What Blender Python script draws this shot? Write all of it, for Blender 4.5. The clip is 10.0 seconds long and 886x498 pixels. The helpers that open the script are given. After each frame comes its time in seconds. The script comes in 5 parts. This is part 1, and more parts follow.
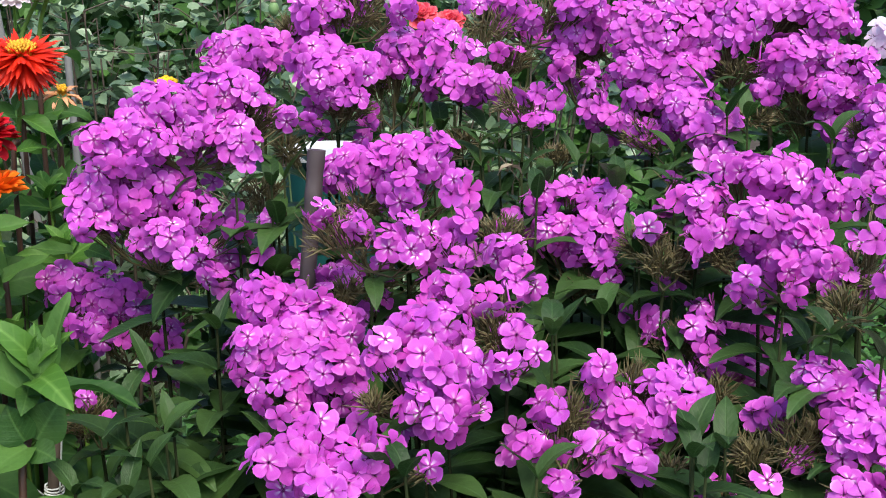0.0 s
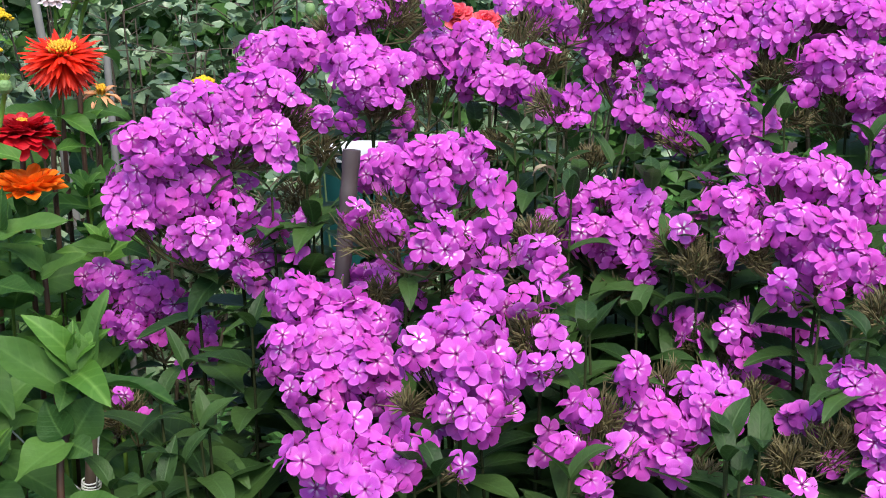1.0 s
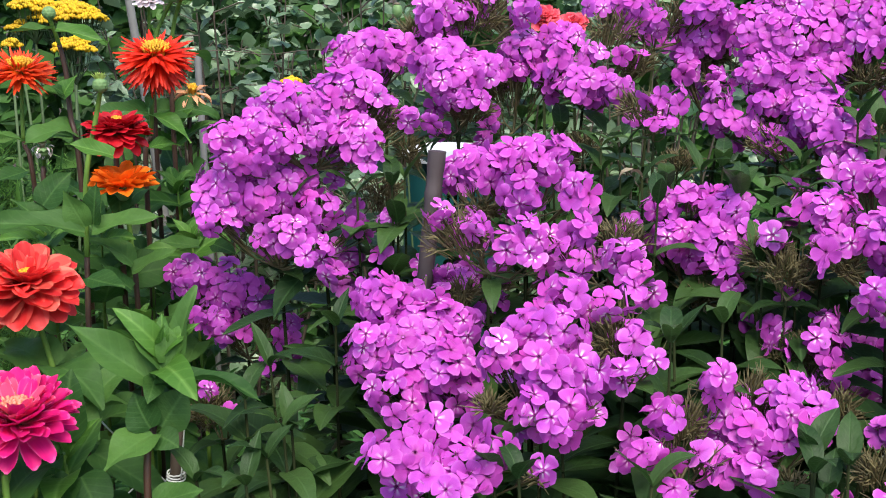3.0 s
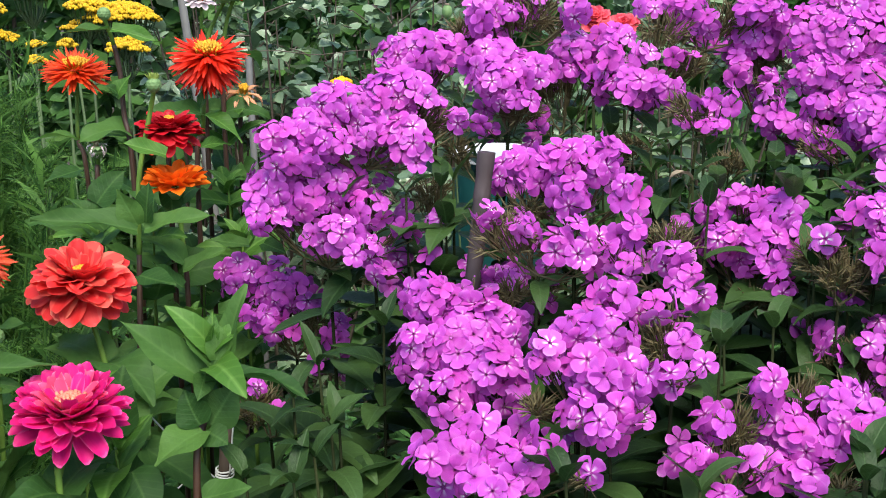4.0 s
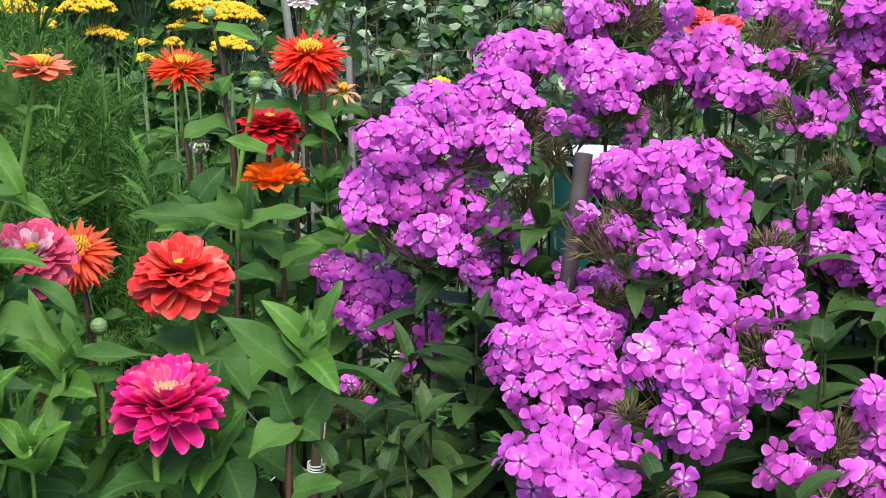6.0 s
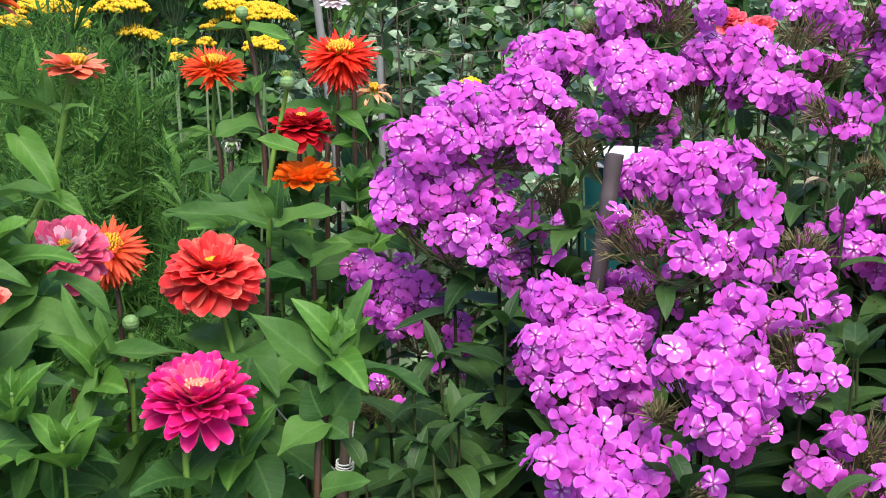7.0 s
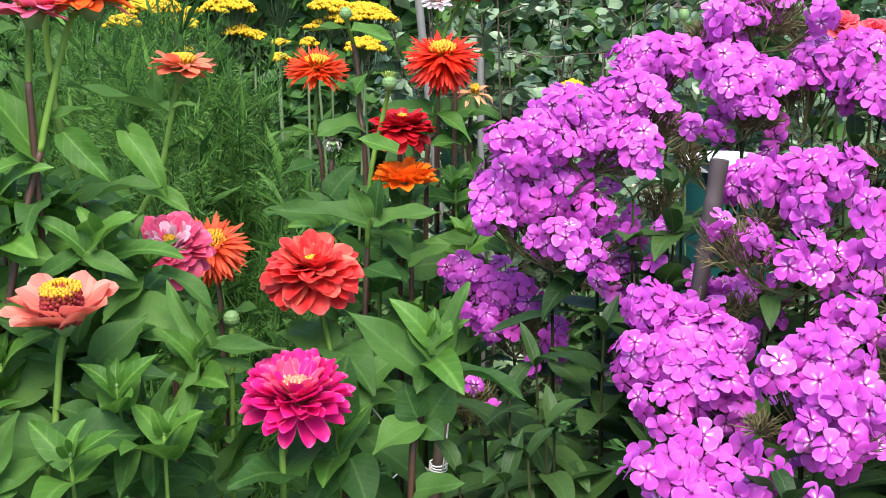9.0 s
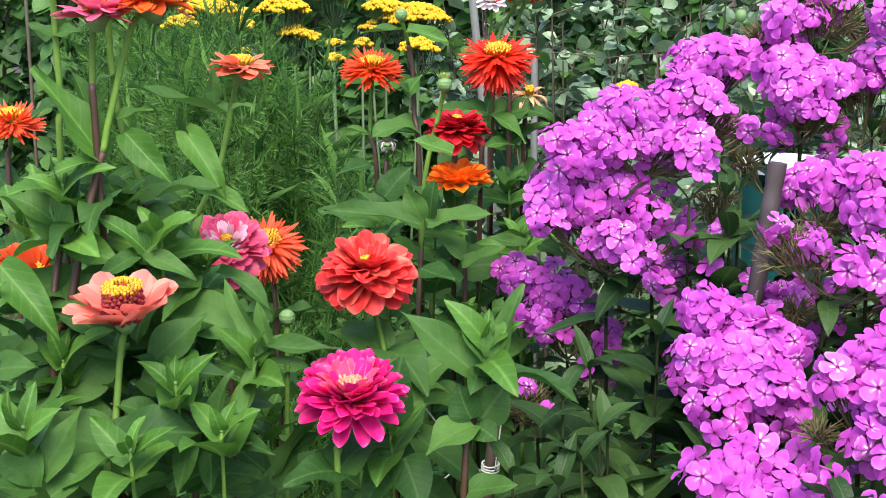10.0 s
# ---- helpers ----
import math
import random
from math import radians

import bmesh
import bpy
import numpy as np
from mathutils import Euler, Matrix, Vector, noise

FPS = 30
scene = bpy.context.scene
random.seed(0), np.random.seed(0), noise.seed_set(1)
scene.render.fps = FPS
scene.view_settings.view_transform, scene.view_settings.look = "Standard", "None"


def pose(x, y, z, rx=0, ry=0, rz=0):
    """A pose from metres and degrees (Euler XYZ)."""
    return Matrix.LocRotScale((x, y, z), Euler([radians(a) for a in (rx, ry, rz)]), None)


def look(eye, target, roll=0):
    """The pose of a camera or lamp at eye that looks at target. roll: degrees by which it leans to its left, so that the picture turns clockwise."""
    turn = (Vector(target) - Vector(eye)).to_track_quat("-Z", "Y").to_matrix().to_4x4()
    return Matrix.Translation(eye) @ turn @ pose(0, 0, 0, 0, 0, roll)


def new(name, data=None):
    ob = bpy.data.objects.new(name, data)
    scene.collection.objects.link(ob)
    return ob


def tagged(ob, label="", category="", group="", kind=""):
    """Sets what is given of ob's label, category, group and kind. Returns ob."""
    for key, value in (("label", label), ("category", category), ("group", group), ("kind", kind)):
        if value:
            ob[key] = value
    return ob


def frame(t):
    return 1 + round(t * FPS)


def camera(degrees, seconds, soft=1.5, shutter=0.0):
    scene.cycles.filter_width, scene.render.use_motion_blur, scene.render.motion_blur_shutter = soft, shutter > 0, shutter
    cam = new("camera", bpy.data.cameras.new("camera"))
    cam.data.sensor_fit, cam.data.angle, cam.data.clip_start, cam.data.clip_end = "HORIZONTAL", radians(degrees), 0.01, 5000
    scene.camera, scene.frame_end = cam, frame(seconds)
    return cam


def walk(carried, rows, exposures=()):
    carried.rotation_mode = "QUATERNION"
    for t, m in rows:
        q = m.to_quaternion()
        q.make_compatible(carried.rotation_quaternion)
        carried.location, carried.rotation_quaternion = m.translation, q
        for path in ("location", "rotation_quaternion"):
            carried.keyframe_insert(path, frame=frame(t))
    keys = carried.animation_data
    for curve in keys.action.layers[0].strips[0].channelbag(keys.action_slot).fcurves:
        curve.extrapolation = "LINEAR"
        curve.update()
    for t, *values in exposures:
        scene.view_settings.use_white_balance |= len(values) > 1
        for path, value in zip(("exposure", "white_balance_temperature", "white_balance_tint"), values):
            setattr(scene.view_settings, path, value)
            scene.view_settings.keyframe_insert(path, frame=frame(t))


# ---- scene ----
cam = camera(42.63, 10.0, soft=1.0)
# seconds, place, then yaw, pitch and roll in degrees
PATH = (
    (0, 0, 0, 1.25, 0, -14.221, 0.046),
    (0.5, 0.001, -0.002, 1.25, 0.761, -14.211, -0.039),
    (1, 0, -0.002, 1.251, 1.771, -14.232, -0.004),
    (1.5, 0, -0.002, 1.25, 2.764, -14.163, -0.007),
    (2, -0.002, -0.002, 1.25, 3.795, -14.186, 0.02),
    (2.5, -0.003, -0.002, 1.25, 4.749, -14.104, 0.074),
    (2.7, -0.003, -0.002, 1.25, 5.21, -14.103, 0.058),
    (3.8, -0.005, -0.003, 1.251, 7.88, -14.099, -0.033),
    (4, -0.005, -0.003, 1.251, 8.354, -14.099, -0.049),
    (4.5, -0.006, -0.001, 1.251, 9.541, -14.112, -0.037),
    (5, -0.005, -0.001, 1.25, 10.906, -14.025, -0.024),
    (5.5, -0.005, -0.001, 1.25, 12.149, -14.065, -0.063),
    (5.7, -0.005, -0.001, 1.25, 12.71, -14.056, -0.053),
    (6.8, -0.005, -0.002, 1.249, 14.34, -14.004, 0.006),
    (7, -0.005, -0.002, 1.249, 14.819, -13.995, 0.016),
    (7.5, -0.008, -0.005, 1.251, 16.007, -14.02, 0.039),
    (8, -0.01, -0.003, 1.251, 17.272, -14.026, -0.046),
    (8.5, -0.009, 0.001, 1.249, 18.418, -13.97, 0.001),
    (9, -0.01, 0.001, 1.249, 19.724, -13.939, 0.081),
    (9.5, -0.012, -0.001, 1.25, 20.917, -13.926, 0.06),
    (10, -0.013, -0.003, 1.252, 22.317, -13.99, -0.067),
)
walk(cam, [(t, pose(x, y, z, 90 + pitch, 0, yaw) @ pose(0, 0, 0, 0, 0, roll)) for t, x, y, z, yaw, pitch, roll in PATH],
     exposures=((0.0, 1.19), (4.0, 1.23), (7.0, 1.40), (10.0, 1.58)))

# ---- light ----
world = bpy.data.worlds.new("world")
scene.world = world
world.use_nodes = True
SUN_EL, SUN_AZ = 59.0, 158.0  # height, and bearing clockwise from the view's first direction (+y)
sky = world.node_tree.nodes.new("ShaderNodeTexSky")
sky.sky_type, sky.sun_disc = "NISHITA", False
sky.sun_elevation, sky.sun_rotation = radians(SUN_EL), radians(SUN_AZ)
world.node_tree.links.new(sky.outputs[0], world.node_tree.nodes["Background"].inputs[0])
world.node_tree.nodes["Background"].inputs[1].default_value = 0.15
sun = new("sun", bpy.data.lights.new("sun", "SUN"))
sun.data.energy, sun.data.angle, sun.data.color = 2.55, radians(38), (1.0, 0.945, 0.84)
_d = Vector((math.sin(radians(SUN_AZ)) * math.cos(radians(SUN_EL)), math.cos(radians(SUN_AZ)) * math.cos(radians(SUN_EL)), math.sin(radians(SUN_EL))))
sun.matrix_world = look(_d * 20, (0, 0, 0))


# ---- materials ----
def ramp(nt, stops, fac=None):
    r = nt.nodes.new("ShaderNodeValToRGB")
    while len(r.color_ramp.elements) < len(stops):
        r.color_ramp.elements.new(0.5)
    for e, (p, c) in zip(r.color_ramp.elements, stops):
        e.position, e.color = p, (*c, 1)
    if fac is not None:
        nt.links.new(fac, r.inputs[0])
    return r.outputs[0]


def mathn(nt, op, a, b=0.0, c=0.0):
    m = nt.nodes.new("ShaderNodeMath")
    m.operation = op
    for i, v in enumerate((a, b, c)):
        if isinstance(v, (int, float)):
            m.inputs[i].default_value = v
        else:
            nt.links.new(v, m.inputs[i])
    return m.outputs[0]


def mix(nt, fac, a, b, kind="MIX"):
    m = nt.nodes.new("ShaderNodeMix")
    m.data_type, m.blend_type = "RGBA", kind
    for i, v in ((0, fac), (6, a), (7, b)):
        if isinstance(v, (int, float)):
            m.inputs[i].default_value = v
        elif isinstance(v, tuple):
            m.inputs[i].default_value = (*v, 1)
        else:
            nt.links.new(v, m.inputs[i])
    return m.outputs[2]


def noise_tex(nt, scale, detail=3.0, rough=0.55):
    tc = nt.nodes.new("ShaderNodeTexCoord")
    t = nt.nodes.new("ShaderNodeTexNoise")
    t.inputs["Scale"].default_value, t.inputs["Detail"].default_value, t.inputs["Roughness"].default_value = scale, detail, rough
    nt.links.new(tc.outputs["Object"], t.inputs["Vector"])
    return t.outputs[0]


def finish(m, colour, rough, bump=None, depth=0.001, through_light=0.0, gloss=0.5, metal=0.0):
    """Closes a material: a principled surface, with some light passing through thin leaves and petals."""
    nt = m.node_tree
    bsdf, out = nt.nodes["Principled BSDF"], nt.nodes["Material Output"]
    nt.links.new(colour, bsdf.inputs["Base Color"])
    bsdf.inputs["Roughness"].default_value = rough
    bsdf.inputs["Specular IOR Level"].default_value = gloss
    bsdf.inputs["Metallic"].default_value = metal
    if bump is not None:
        b = nt.nodes.new("ShaderNodeBump")
        b.inputs["Strength"].default_value, b.inputs["Distance"].default_value = 0.6, depth
        nt.links.new(bump, b.inputs["Height"])
        nt.links.new(b.outputs[0], bsdf.inputs["Normal"])
    if through_light > 0:
        tr = nt.nodes.new("ShaderNodeBsdfTranslucent")
        nt.links.new(colour, tr.inputs[0])
        mx = nt.nodes.new("ShaderNodeMixShader")
        mx.inputs[0].default_value = through_light
        nt.links.new(bsdf.outputs[0], mx.inputs[1])
        nt.links.new(tr.outputs[0], mx.inputs[2])
        nt.links.new(mx.outputs[0], out.inputs[0])
    return m


def material(name):
    m = bpy.data.materials.new(name)
    m.use_nodes = True
    return m


def pick(nt, island):
    """A random number of its own for each object, or for each loose piece of a joined mesh."""
    if island:
        return nt.nodes.new("ShaderNodeNewGeometry").outputs["Random Per Island"]
    return nt.nodes.new("ShaderNodeObjectInfo").outputs["Random"]


def plain(name, dark, light, rough=0.7, scale=40.0, gloss=0.4, bump=0.001, island=False, through_light=0.0, metal=0.0):
    m = material(name)
    nt = m.node_tree
    fine, coarse = noise_tex(nt, scale), noise_tex(nt, scale / 7, 2.0)
    c = mix(nt, fine, dark, light)
    c = mix(nt, mathn(nt, "MULTIPLY", coarse, 0.5), c, tuple(v * 0.55 for v in dark))
    r = pick(nt, island)
    c = mix(nt, 1.0, c, ramp(nt, ((0, (0.72, 0.72, 0.72)), (1, (1.2, 1.2, 1.15))), r), "MULTIPLY")
    return finish(m, c, rough, fine, bump, through_light, gloss, metal)


def leaf_material(name, dark, light, vein, width, rough=0.52, island=False, through_light=0.34, veins=True, gloss=0.28):
    """Leaf along y, across x: pale midrib and side veins, mottling, and some leaves lighter than others."""
    m = material(name)
    nt = m.node_tree
    fine, coarse = noise_tex(nt, 190, 4), noise_tex(nt, 60, 3)
    r = pick(nt, island)
    c = mix(nt, mathn(nt, "MULTIPLY_ADD", coarse, 0.5, mathn(nt, "MULTIPLY_ADD", r, 1.1, -0.4)), dark, light)
    c = mix(nt, mathn(nt, "MULTIPLY", fine, 0.35), c, tuple(v * 0.6 for v in dark))
    bump = fine
    if veins:
        sep = nt.nodes.new("ShaderNodeSeparateXYZ")
        nt.links.new(nt.nodes.new("ShaderNodeTexCoord").outputs["Object"], sep.inputs[0])
        ax = mathn(nt, "ABSOLUTE", sep.outputs[0])
        rib = mathn(nt, "SUBTRACT", 1.0, mathn(nt, "MULTIPLY", ax, 1 / (width * 0.07)))
        rib = mathn(nt, "MAXIMUM", rib, 0.0)
        s = mathn(nt, "SINE", mathn(nt, "MULTIPLY_ADD", sep.outputs[1], 520.0, mathn(nt, "MULTIPLY", ax, -620.0)))
        side = mathn(nt, "MAXIMUM", mathn(nt, "MULTIPLY_ADD", s, 3.0, -2.0), 0.0)
        v = mathn(nt, "MINIMUM", mathn(nt, "MULTIPLY_ADD", side, 0.10, mathn(nt, "MULTIPLY", rib, 0.4)), 1.0)
        c = mix(nt, v, c, vein)
        bump = mathn(nt, "MULTIPLY_ADD", fine, 0.25, mathn(nt, "MULTIPLY", v, -0.8))
    return finish(m, c, rough, mathn(nt, "MULTIPLY_ADD", coarse, 1.6, bump), 0.0016, through_light, gloss)


def floret_material(name, body, pale, eye, edge, deep):
    """A five-petalled floret round the origin: dark eye, pale rays on some, deeper lines towards the centre."""
    m = material(name)
    nt = m.node_tree
    tc = nt.nodes.new("ShaderNodeTexCoord")
    ln = nt.nodes.new("ShaderNodeVectorMath")
    ln.operation = "LENGTH"
    nt.links.new(tc.outputs["Object"], ln.inputs[0])
    rad = mathn(nt, "MULTIPLY", ln.outputs["Value"], 1 / 0.0152)
    fine = noise_tex(nt, 420, 3)
    rad = mathn(nt, "ADD", rad, mathn(nt, "MULTIPLY_ADD", fine, 0.12, -0.06))
    sep = nt.nodes.new("ShaderNodeSeparateXYZ")
    nt.links.new(tc.outputs["Object"], sep.inputs[0])
    turn = mathn(nt, "ARCTAN2", sep.outputs[1], sep.outputs[0])
    streak = mathn(nt, "SINE", mathn(nt, "MULTIPLY_ADD", turn, 35.0, mathn(nt, "MULTIPLY", fine, 3.0)))
    c = ramp(nt, ((0.0, eye), (0.12, eye), (0.18, deep), (0.46, body), (0.80, body), (1.0, edge)), rad)
    near = mathn(nt, "MAXIMUM", mathn(nt, "MULTIPLY_ADD", rad, -1.1, 0.95), 0.0)
    c = mix(nt, mathn(nt, "MULTIPLY", mathn(nt, "MULTIPLY_ADD", streak, 0.35, 0.35), near), c, deep)
    r = pick(nt, False)
    # pale rays at the foot of the petals, strong on some florets and missing on others
    ray = mathn(nt, "MAXIMUM", mathn(nt, "SINE", mathn(nt, "MULTIPLY", turn, 5.0)), 0.0)
    belt = ramp(nt, ((0.11, (0, 0, 0)), (0.18, (1, 1, 1)), (0.30, (0.7, 0.7, 0.7)), (0.52, (0, 0, 0))), rad)
    some = mathn(nt, "MULTIPLY", mathn(nt, "MAXIMUM", mathn(nt, "MULTIPLY_ADD", mathn(nt, "FRACT", mathn(nt, "MULTIPLY", r, 7.31)), 1.5, -0.45), 0.0), 0.9)
    c = mix(nt, mathn(nt, "MULTIPLY", mathn(nt, "MULTIPLY", ray, belt), some), c, pale)
    c = mix(nt, 1.0, c, ramp(nt, ((0, (0.74, 0.62, 0.76)), (0.3, (1.02, 0.86, 0.90)), (0.6, (0.92, 1.05, 1.02)), (0.88, (1.04, 1.25, 1.04)), (1, (1.22, 2.3, 1.24))), r), "MULTIPLY")
    c = mix(nt, 1.0, c, ramp(nt, ((0, (0.84, 0.78, 0.86)), (1, (1.08, 1.12, 1.06))), pick(nt, True)), "MULTIPLY")
    c = mix(nt, mathn(nt, "MULTIPLY", noise_tex(nt, 120, 2), 0.25), c, edge)
    return finish(m, c, 0.5, fine, 0.0004, 0.27, 0.3)


def petal_material(name, base, mid, tip, length, back=0.32, half=0.0075):
    """Petal along y: colour runs from the claw to the tip, with fine lengthwise lines."""
    m = material(name)
    nt = m.node_tree
    sep = nt.nodes.new("ShaderNodeSeparateXYZ")
    nt.links.new(nt.nodes.new("ShaderNodeTexCoord").outputs["Object"], sep.inputs[0])
    fine = noise_tex(nt, 300, 3)
    y = mathn(nt, "MULTIPLY_ADD", sep.outputs[1], 1 / length, mathn(nt, "MULTIPLY_ADD", fine, 0.2, -0.1))
    c = ramp(nt, ((0.0, base), (0.4, mid), (0.88, mid), (1.0, tip)), y)
    rim = mathn(nt, "MULTIPLY_ADD", mathn(nt, "ABSOLUTE", sep.outputs[0]), 3.5 / half, -2.6)
    c = mix(nt, mathn(nt, "MINIMUM", mathn(nt, "MAXIMUM", rim, 0.0), 0.4), c, tip)
    lines = mathn(nt, "SINE", mathn(nt, "MULTIPLY", sep.outputs[0], 2600.0))
    c = mix(nt, mathn(nt, "MULTIPLY_ADD", lines, 0.04, 0.06), c, tuple(v * 0.6 for v in mid))
    c = mix(nt, 1.0, c, ramp(nt, ((0, (0.72, 0.7, 0.72)), (1, (1.2, 1.2, 1.2))), pick(nt, False)), "MULTIPLY")
    return finish(m, c, 0.5, fine, 0.0003, back, 0.3)


SOIL = plain("soil", (0.028, 0.02, 0.014), (0.085, 0.062, 0.045), 0.95, 14, 0.2, 0.02)
PHLOX_LEAF = leaf_material("phlox leaf", (0.019, 0.050, 0.012), (0.060, 0.122, 0.028), (0.08, 0.16, 0.05), 0.026)
PHLOX_STEM = plain("phlox stem", (0.014, 0.022, 0.008), (0.036, 0.042, 0.016), 0.9, 60, 0.08)
CALYX = plain("calyx", (0.066, 0.056, 0.022), (0.165, 0.132, 0.055), 0.65, 90, island=True)
PHLOX = floret_material("phlox petal", (0.51, 0.060, 0.465), (0.86, 0.72, 0.86), (0.15, 0.004, 0.09), (0.65, 0.155, 0.61), (0.39, 0.022, 0.32))
PHLOX_WHITE = floret_material("white phlox petal", (0.75, 0.68, 0.76), (0.85, 0.8, 0.85), (0.5, 0.2, 0.4), (0.8, 0.75, 0.8), (0.7, 0.55, 0.7))
ZINNIA_LEAF = leaf_material("zinnia leaf", (0.030, 0.090, 0.018), (0.110, 0.235, 0.046), (0.12, 0.24, 0.06), 0.03, 0.58, through_light=0.42, gloss=0.22)
# young tufts, and sunlight painted as lighter green on broad upper leaves
ZINNIA_YOUNG_LIT = leaf_material("young and sunlit zinnia leaf", (0.048, 0.135, 0.016), (0.100, 0.230, 0.034), (0.22, 0.40, 0.09), 0.028, 0.52, gloss=0.25)
ZINNIA_GREEN = plain("green flower stalk", (0.075, 0.155, 0.022), (0.16, 0.27, 0.045), 0.7, 80, 0.2)
ZINNIA_BROWN = plain("reddish stem", (0.038, 0.015, 0.010), (0.10, 0.048, 0.024), 0.55, 60)
BUD = plain("bud scales", (0.08, 0.17, 0.05), (0.22, 0.34, 0.13), 0.6, 200, island=True)
YOUNG_PETAL = plain("young petal", (0.22, 0.32, 0.04), (0.50, 0.58, 0.16), 0.6, 200, through_light=0.3)
DISC = plain("flower disc", (0.52, 0.20, 0.01), (0.86, 0.52, 0.02), 0.7, 300, island=True)
CREAM = plain("salmon stamens", (0.55, 0.09, 0.07), (0.84, 0.42, 0.27), 0.7, 300, island=True)
CONE = plain("dark flower cone", (0.17, 0.008, 0.016), (0.30, 0.03, 0.03), 0.7, 300, island=True)
YARROW = plain("yarrow florets", (0.50, 0.27, 0.004), (0.80, 0.52, 0.010), 0.75, 250, island=True)
YARROW_STEM = plain("yarrow stalk", (0.040, 0.075, 0.028), (0.085, 0.13, 0.05), 0.7, 60)
FERN = leaf_material("feathery foliage", (0.022, 0.078, 0.014), (0.165, 0.34, 0.06), (0, 0, 0), 0.01, 0.6, True, 0.4, False)
ROSE_LEAF = leaf_material("rose leaf", (0.040, 0.092, 0.034), (0.30, 0.40, 0.23), (0, 0, 0), 0.03, 0.30, True, 0.2, False, 0.6)
HEDGE_LEAF = leaf_material("hedge leaf", (0.03, 0.085, 0.018), (0.085, 0.19, 0.04), (0, 0, 0), 0.03, 0.45, True, 0.25, False)
WEED_LEAF = leaf_material("weed leaf", (0.04, 0.12, 0.03), (0.12, 0.28, 0.07), (0, 0, 0), 0.03, 0.5, True, 0.3, False)
TWIG = plain("twig", (0.05, 0.035, 0.025), (0.13, 0.10, 0.07), 0.8, 60)
GALV = plain("weathered steel", (0.11, 0.105, 0.10), (0.21, 0.20, 0.19), 0.6, 45, 0.4)
BARK = plain("weathered wood", (0.10, 0.085, 0.07), (0.22, 0.19, 0.165), 0.85, 30)
STAKE = plain("dull brown tube", (0.050, 0.037, 0.038), (0.100, 0.076, 0.079), 0.6, 35)
DARK_WOOD = plain("dark damp wood", (0.028, 0.019, 0.012), (0.07, 0.046, 0.03), 0.75, 50)
STRING = plain("white string", (0.55, 0.55, 0.53), (0.8, 0.8, 0.78), 0.8, 400)
TEAL = plain("teal plastic", (0.003, 0.042, 0.042), (0.008, 0.075, 0.072), 0.4, 12)
LID = plain("white plastic", (0.62, 0.62, 0.60), (0.8, 0.8, 0.79), 0.5, 12)
DRY = plain("dry leaf", (0.20, 0.15, 0.09), (0.45, 0.38, 0.27), 0.8, 120, through_light=0.2)
VARIETY = {
    "pink": ((0.84, 0.26, 0.12), (0.73, 0.013, 0.195), (0.86, 0.20, 0.46)),
    "red": ((0.55, 0.012, 0.012), (0.75, 0.032, 0.032), (0.84, 0.15, 0.11)),
    "salmon": ((0.60, 0.05, 0.07), (0.82, 0.19, 0.145), (0.88, 0.36, 0.27)),
    "orange": ((0.82, 0.22, 0.01), (0.86, 0.165, 0.008), (0.90, 0.28, 0.03)),
    "orange_red": ((0.55, 0.05, 0.01), (0.76, 0.10, 0.012), (0.82, 0.17, 0.04)),
    "crimson": ((0.30, 0.004, 0.010), (0.52, 0.007, 0.018), (0.62, 0.03, 0.035)),
    "scarlet": ((0.55, 0.03, 0.005), (0.74, 0.025, 0.006), (0.80, 0.06, 0.02)),
    "flame": ((0.85, 0.30, 0.01), (0.78, 0.065, 0.012), (0.80, 0.04, 0.02)),
    "tangerine": ((0.85, 0.35, 0.01), (0.82, 0.095, 0.03), (0.86, 0.18, 0.10)),
    "coral": ((0.55, 0.06, 0.03), (0.80, 0.17, 0.08), (0.86, 0.33, 0.22)),
    "rose": ((0.60, 0.05, 0.12), (0.80, 0.13, 0.25), (0.85, 0.28, 0.40)),
    "mauve": ((0.55, 0.03, 0.10), (0.80, 0.085, 0.20), (0.88, 0.26, 0.36)),
    "blossom": ((0.80, 0.25, 0.38), (0.90, 0.48, 0.58), (0.92, 0.72, 0.78)),
    "pink_heart": ((0.88, 0.40, 0.22), (0.86, 0.09, 0.22), (0.90, 0.34, 0.50)),
    "red_worn": ((0.55, 0.03, 0.02), (0.76, 0.085, 0.06), (0.84, 0.32, 0.20)),
    "rust": ((0.40, 0.02, 0.008), (0.62, 0.06, 0.01), (0.70, 0.11, 0.02)),
    "peach": ((0.55, 0.22, 0.06), (0.78, 0.38, 0.20), (0.72, 0.42, 0.30)),
    "blush": ((0.7, 0.35, 0.4), (0.8, 0.66, 0.68), (0.82, 0.75, 0.75)),
}
PETAL = {k: petal_material(k + " zinnia petal", *v, 0.042) for k, v in VARIETY.items()}
CORAL = petal_material("coral rose petal", (0.62, 0.03, 0.06), (0.78, 0.07, 0.11), (0.85, 0.2, 0.22), 0.03)


# ---- building blocks ----
class Build:
    """Collects vertices and faces of one mesh."""

    def __init__(self):
        self.v, self.f = [], []

    def add(self, verts, faces, m=None):
        k = len(self.v)
        self.v += [m @ Vector(p) if m else Vector(p) for p in verts]
        self.f += [tuple(i + k for i in q) for q in faces]

    def mesh(self, name, mat, smooth=True):
        me = bpy.data.meshes.new(name)
        me.from_pydata([tuple(p) for p in self.v], [], self.f)
        if smooth:
            me.polygons.foreach_set("use_smooth", [True] * len(me.polygons))
        me.materials.append(mat)
        me.update()
        return me


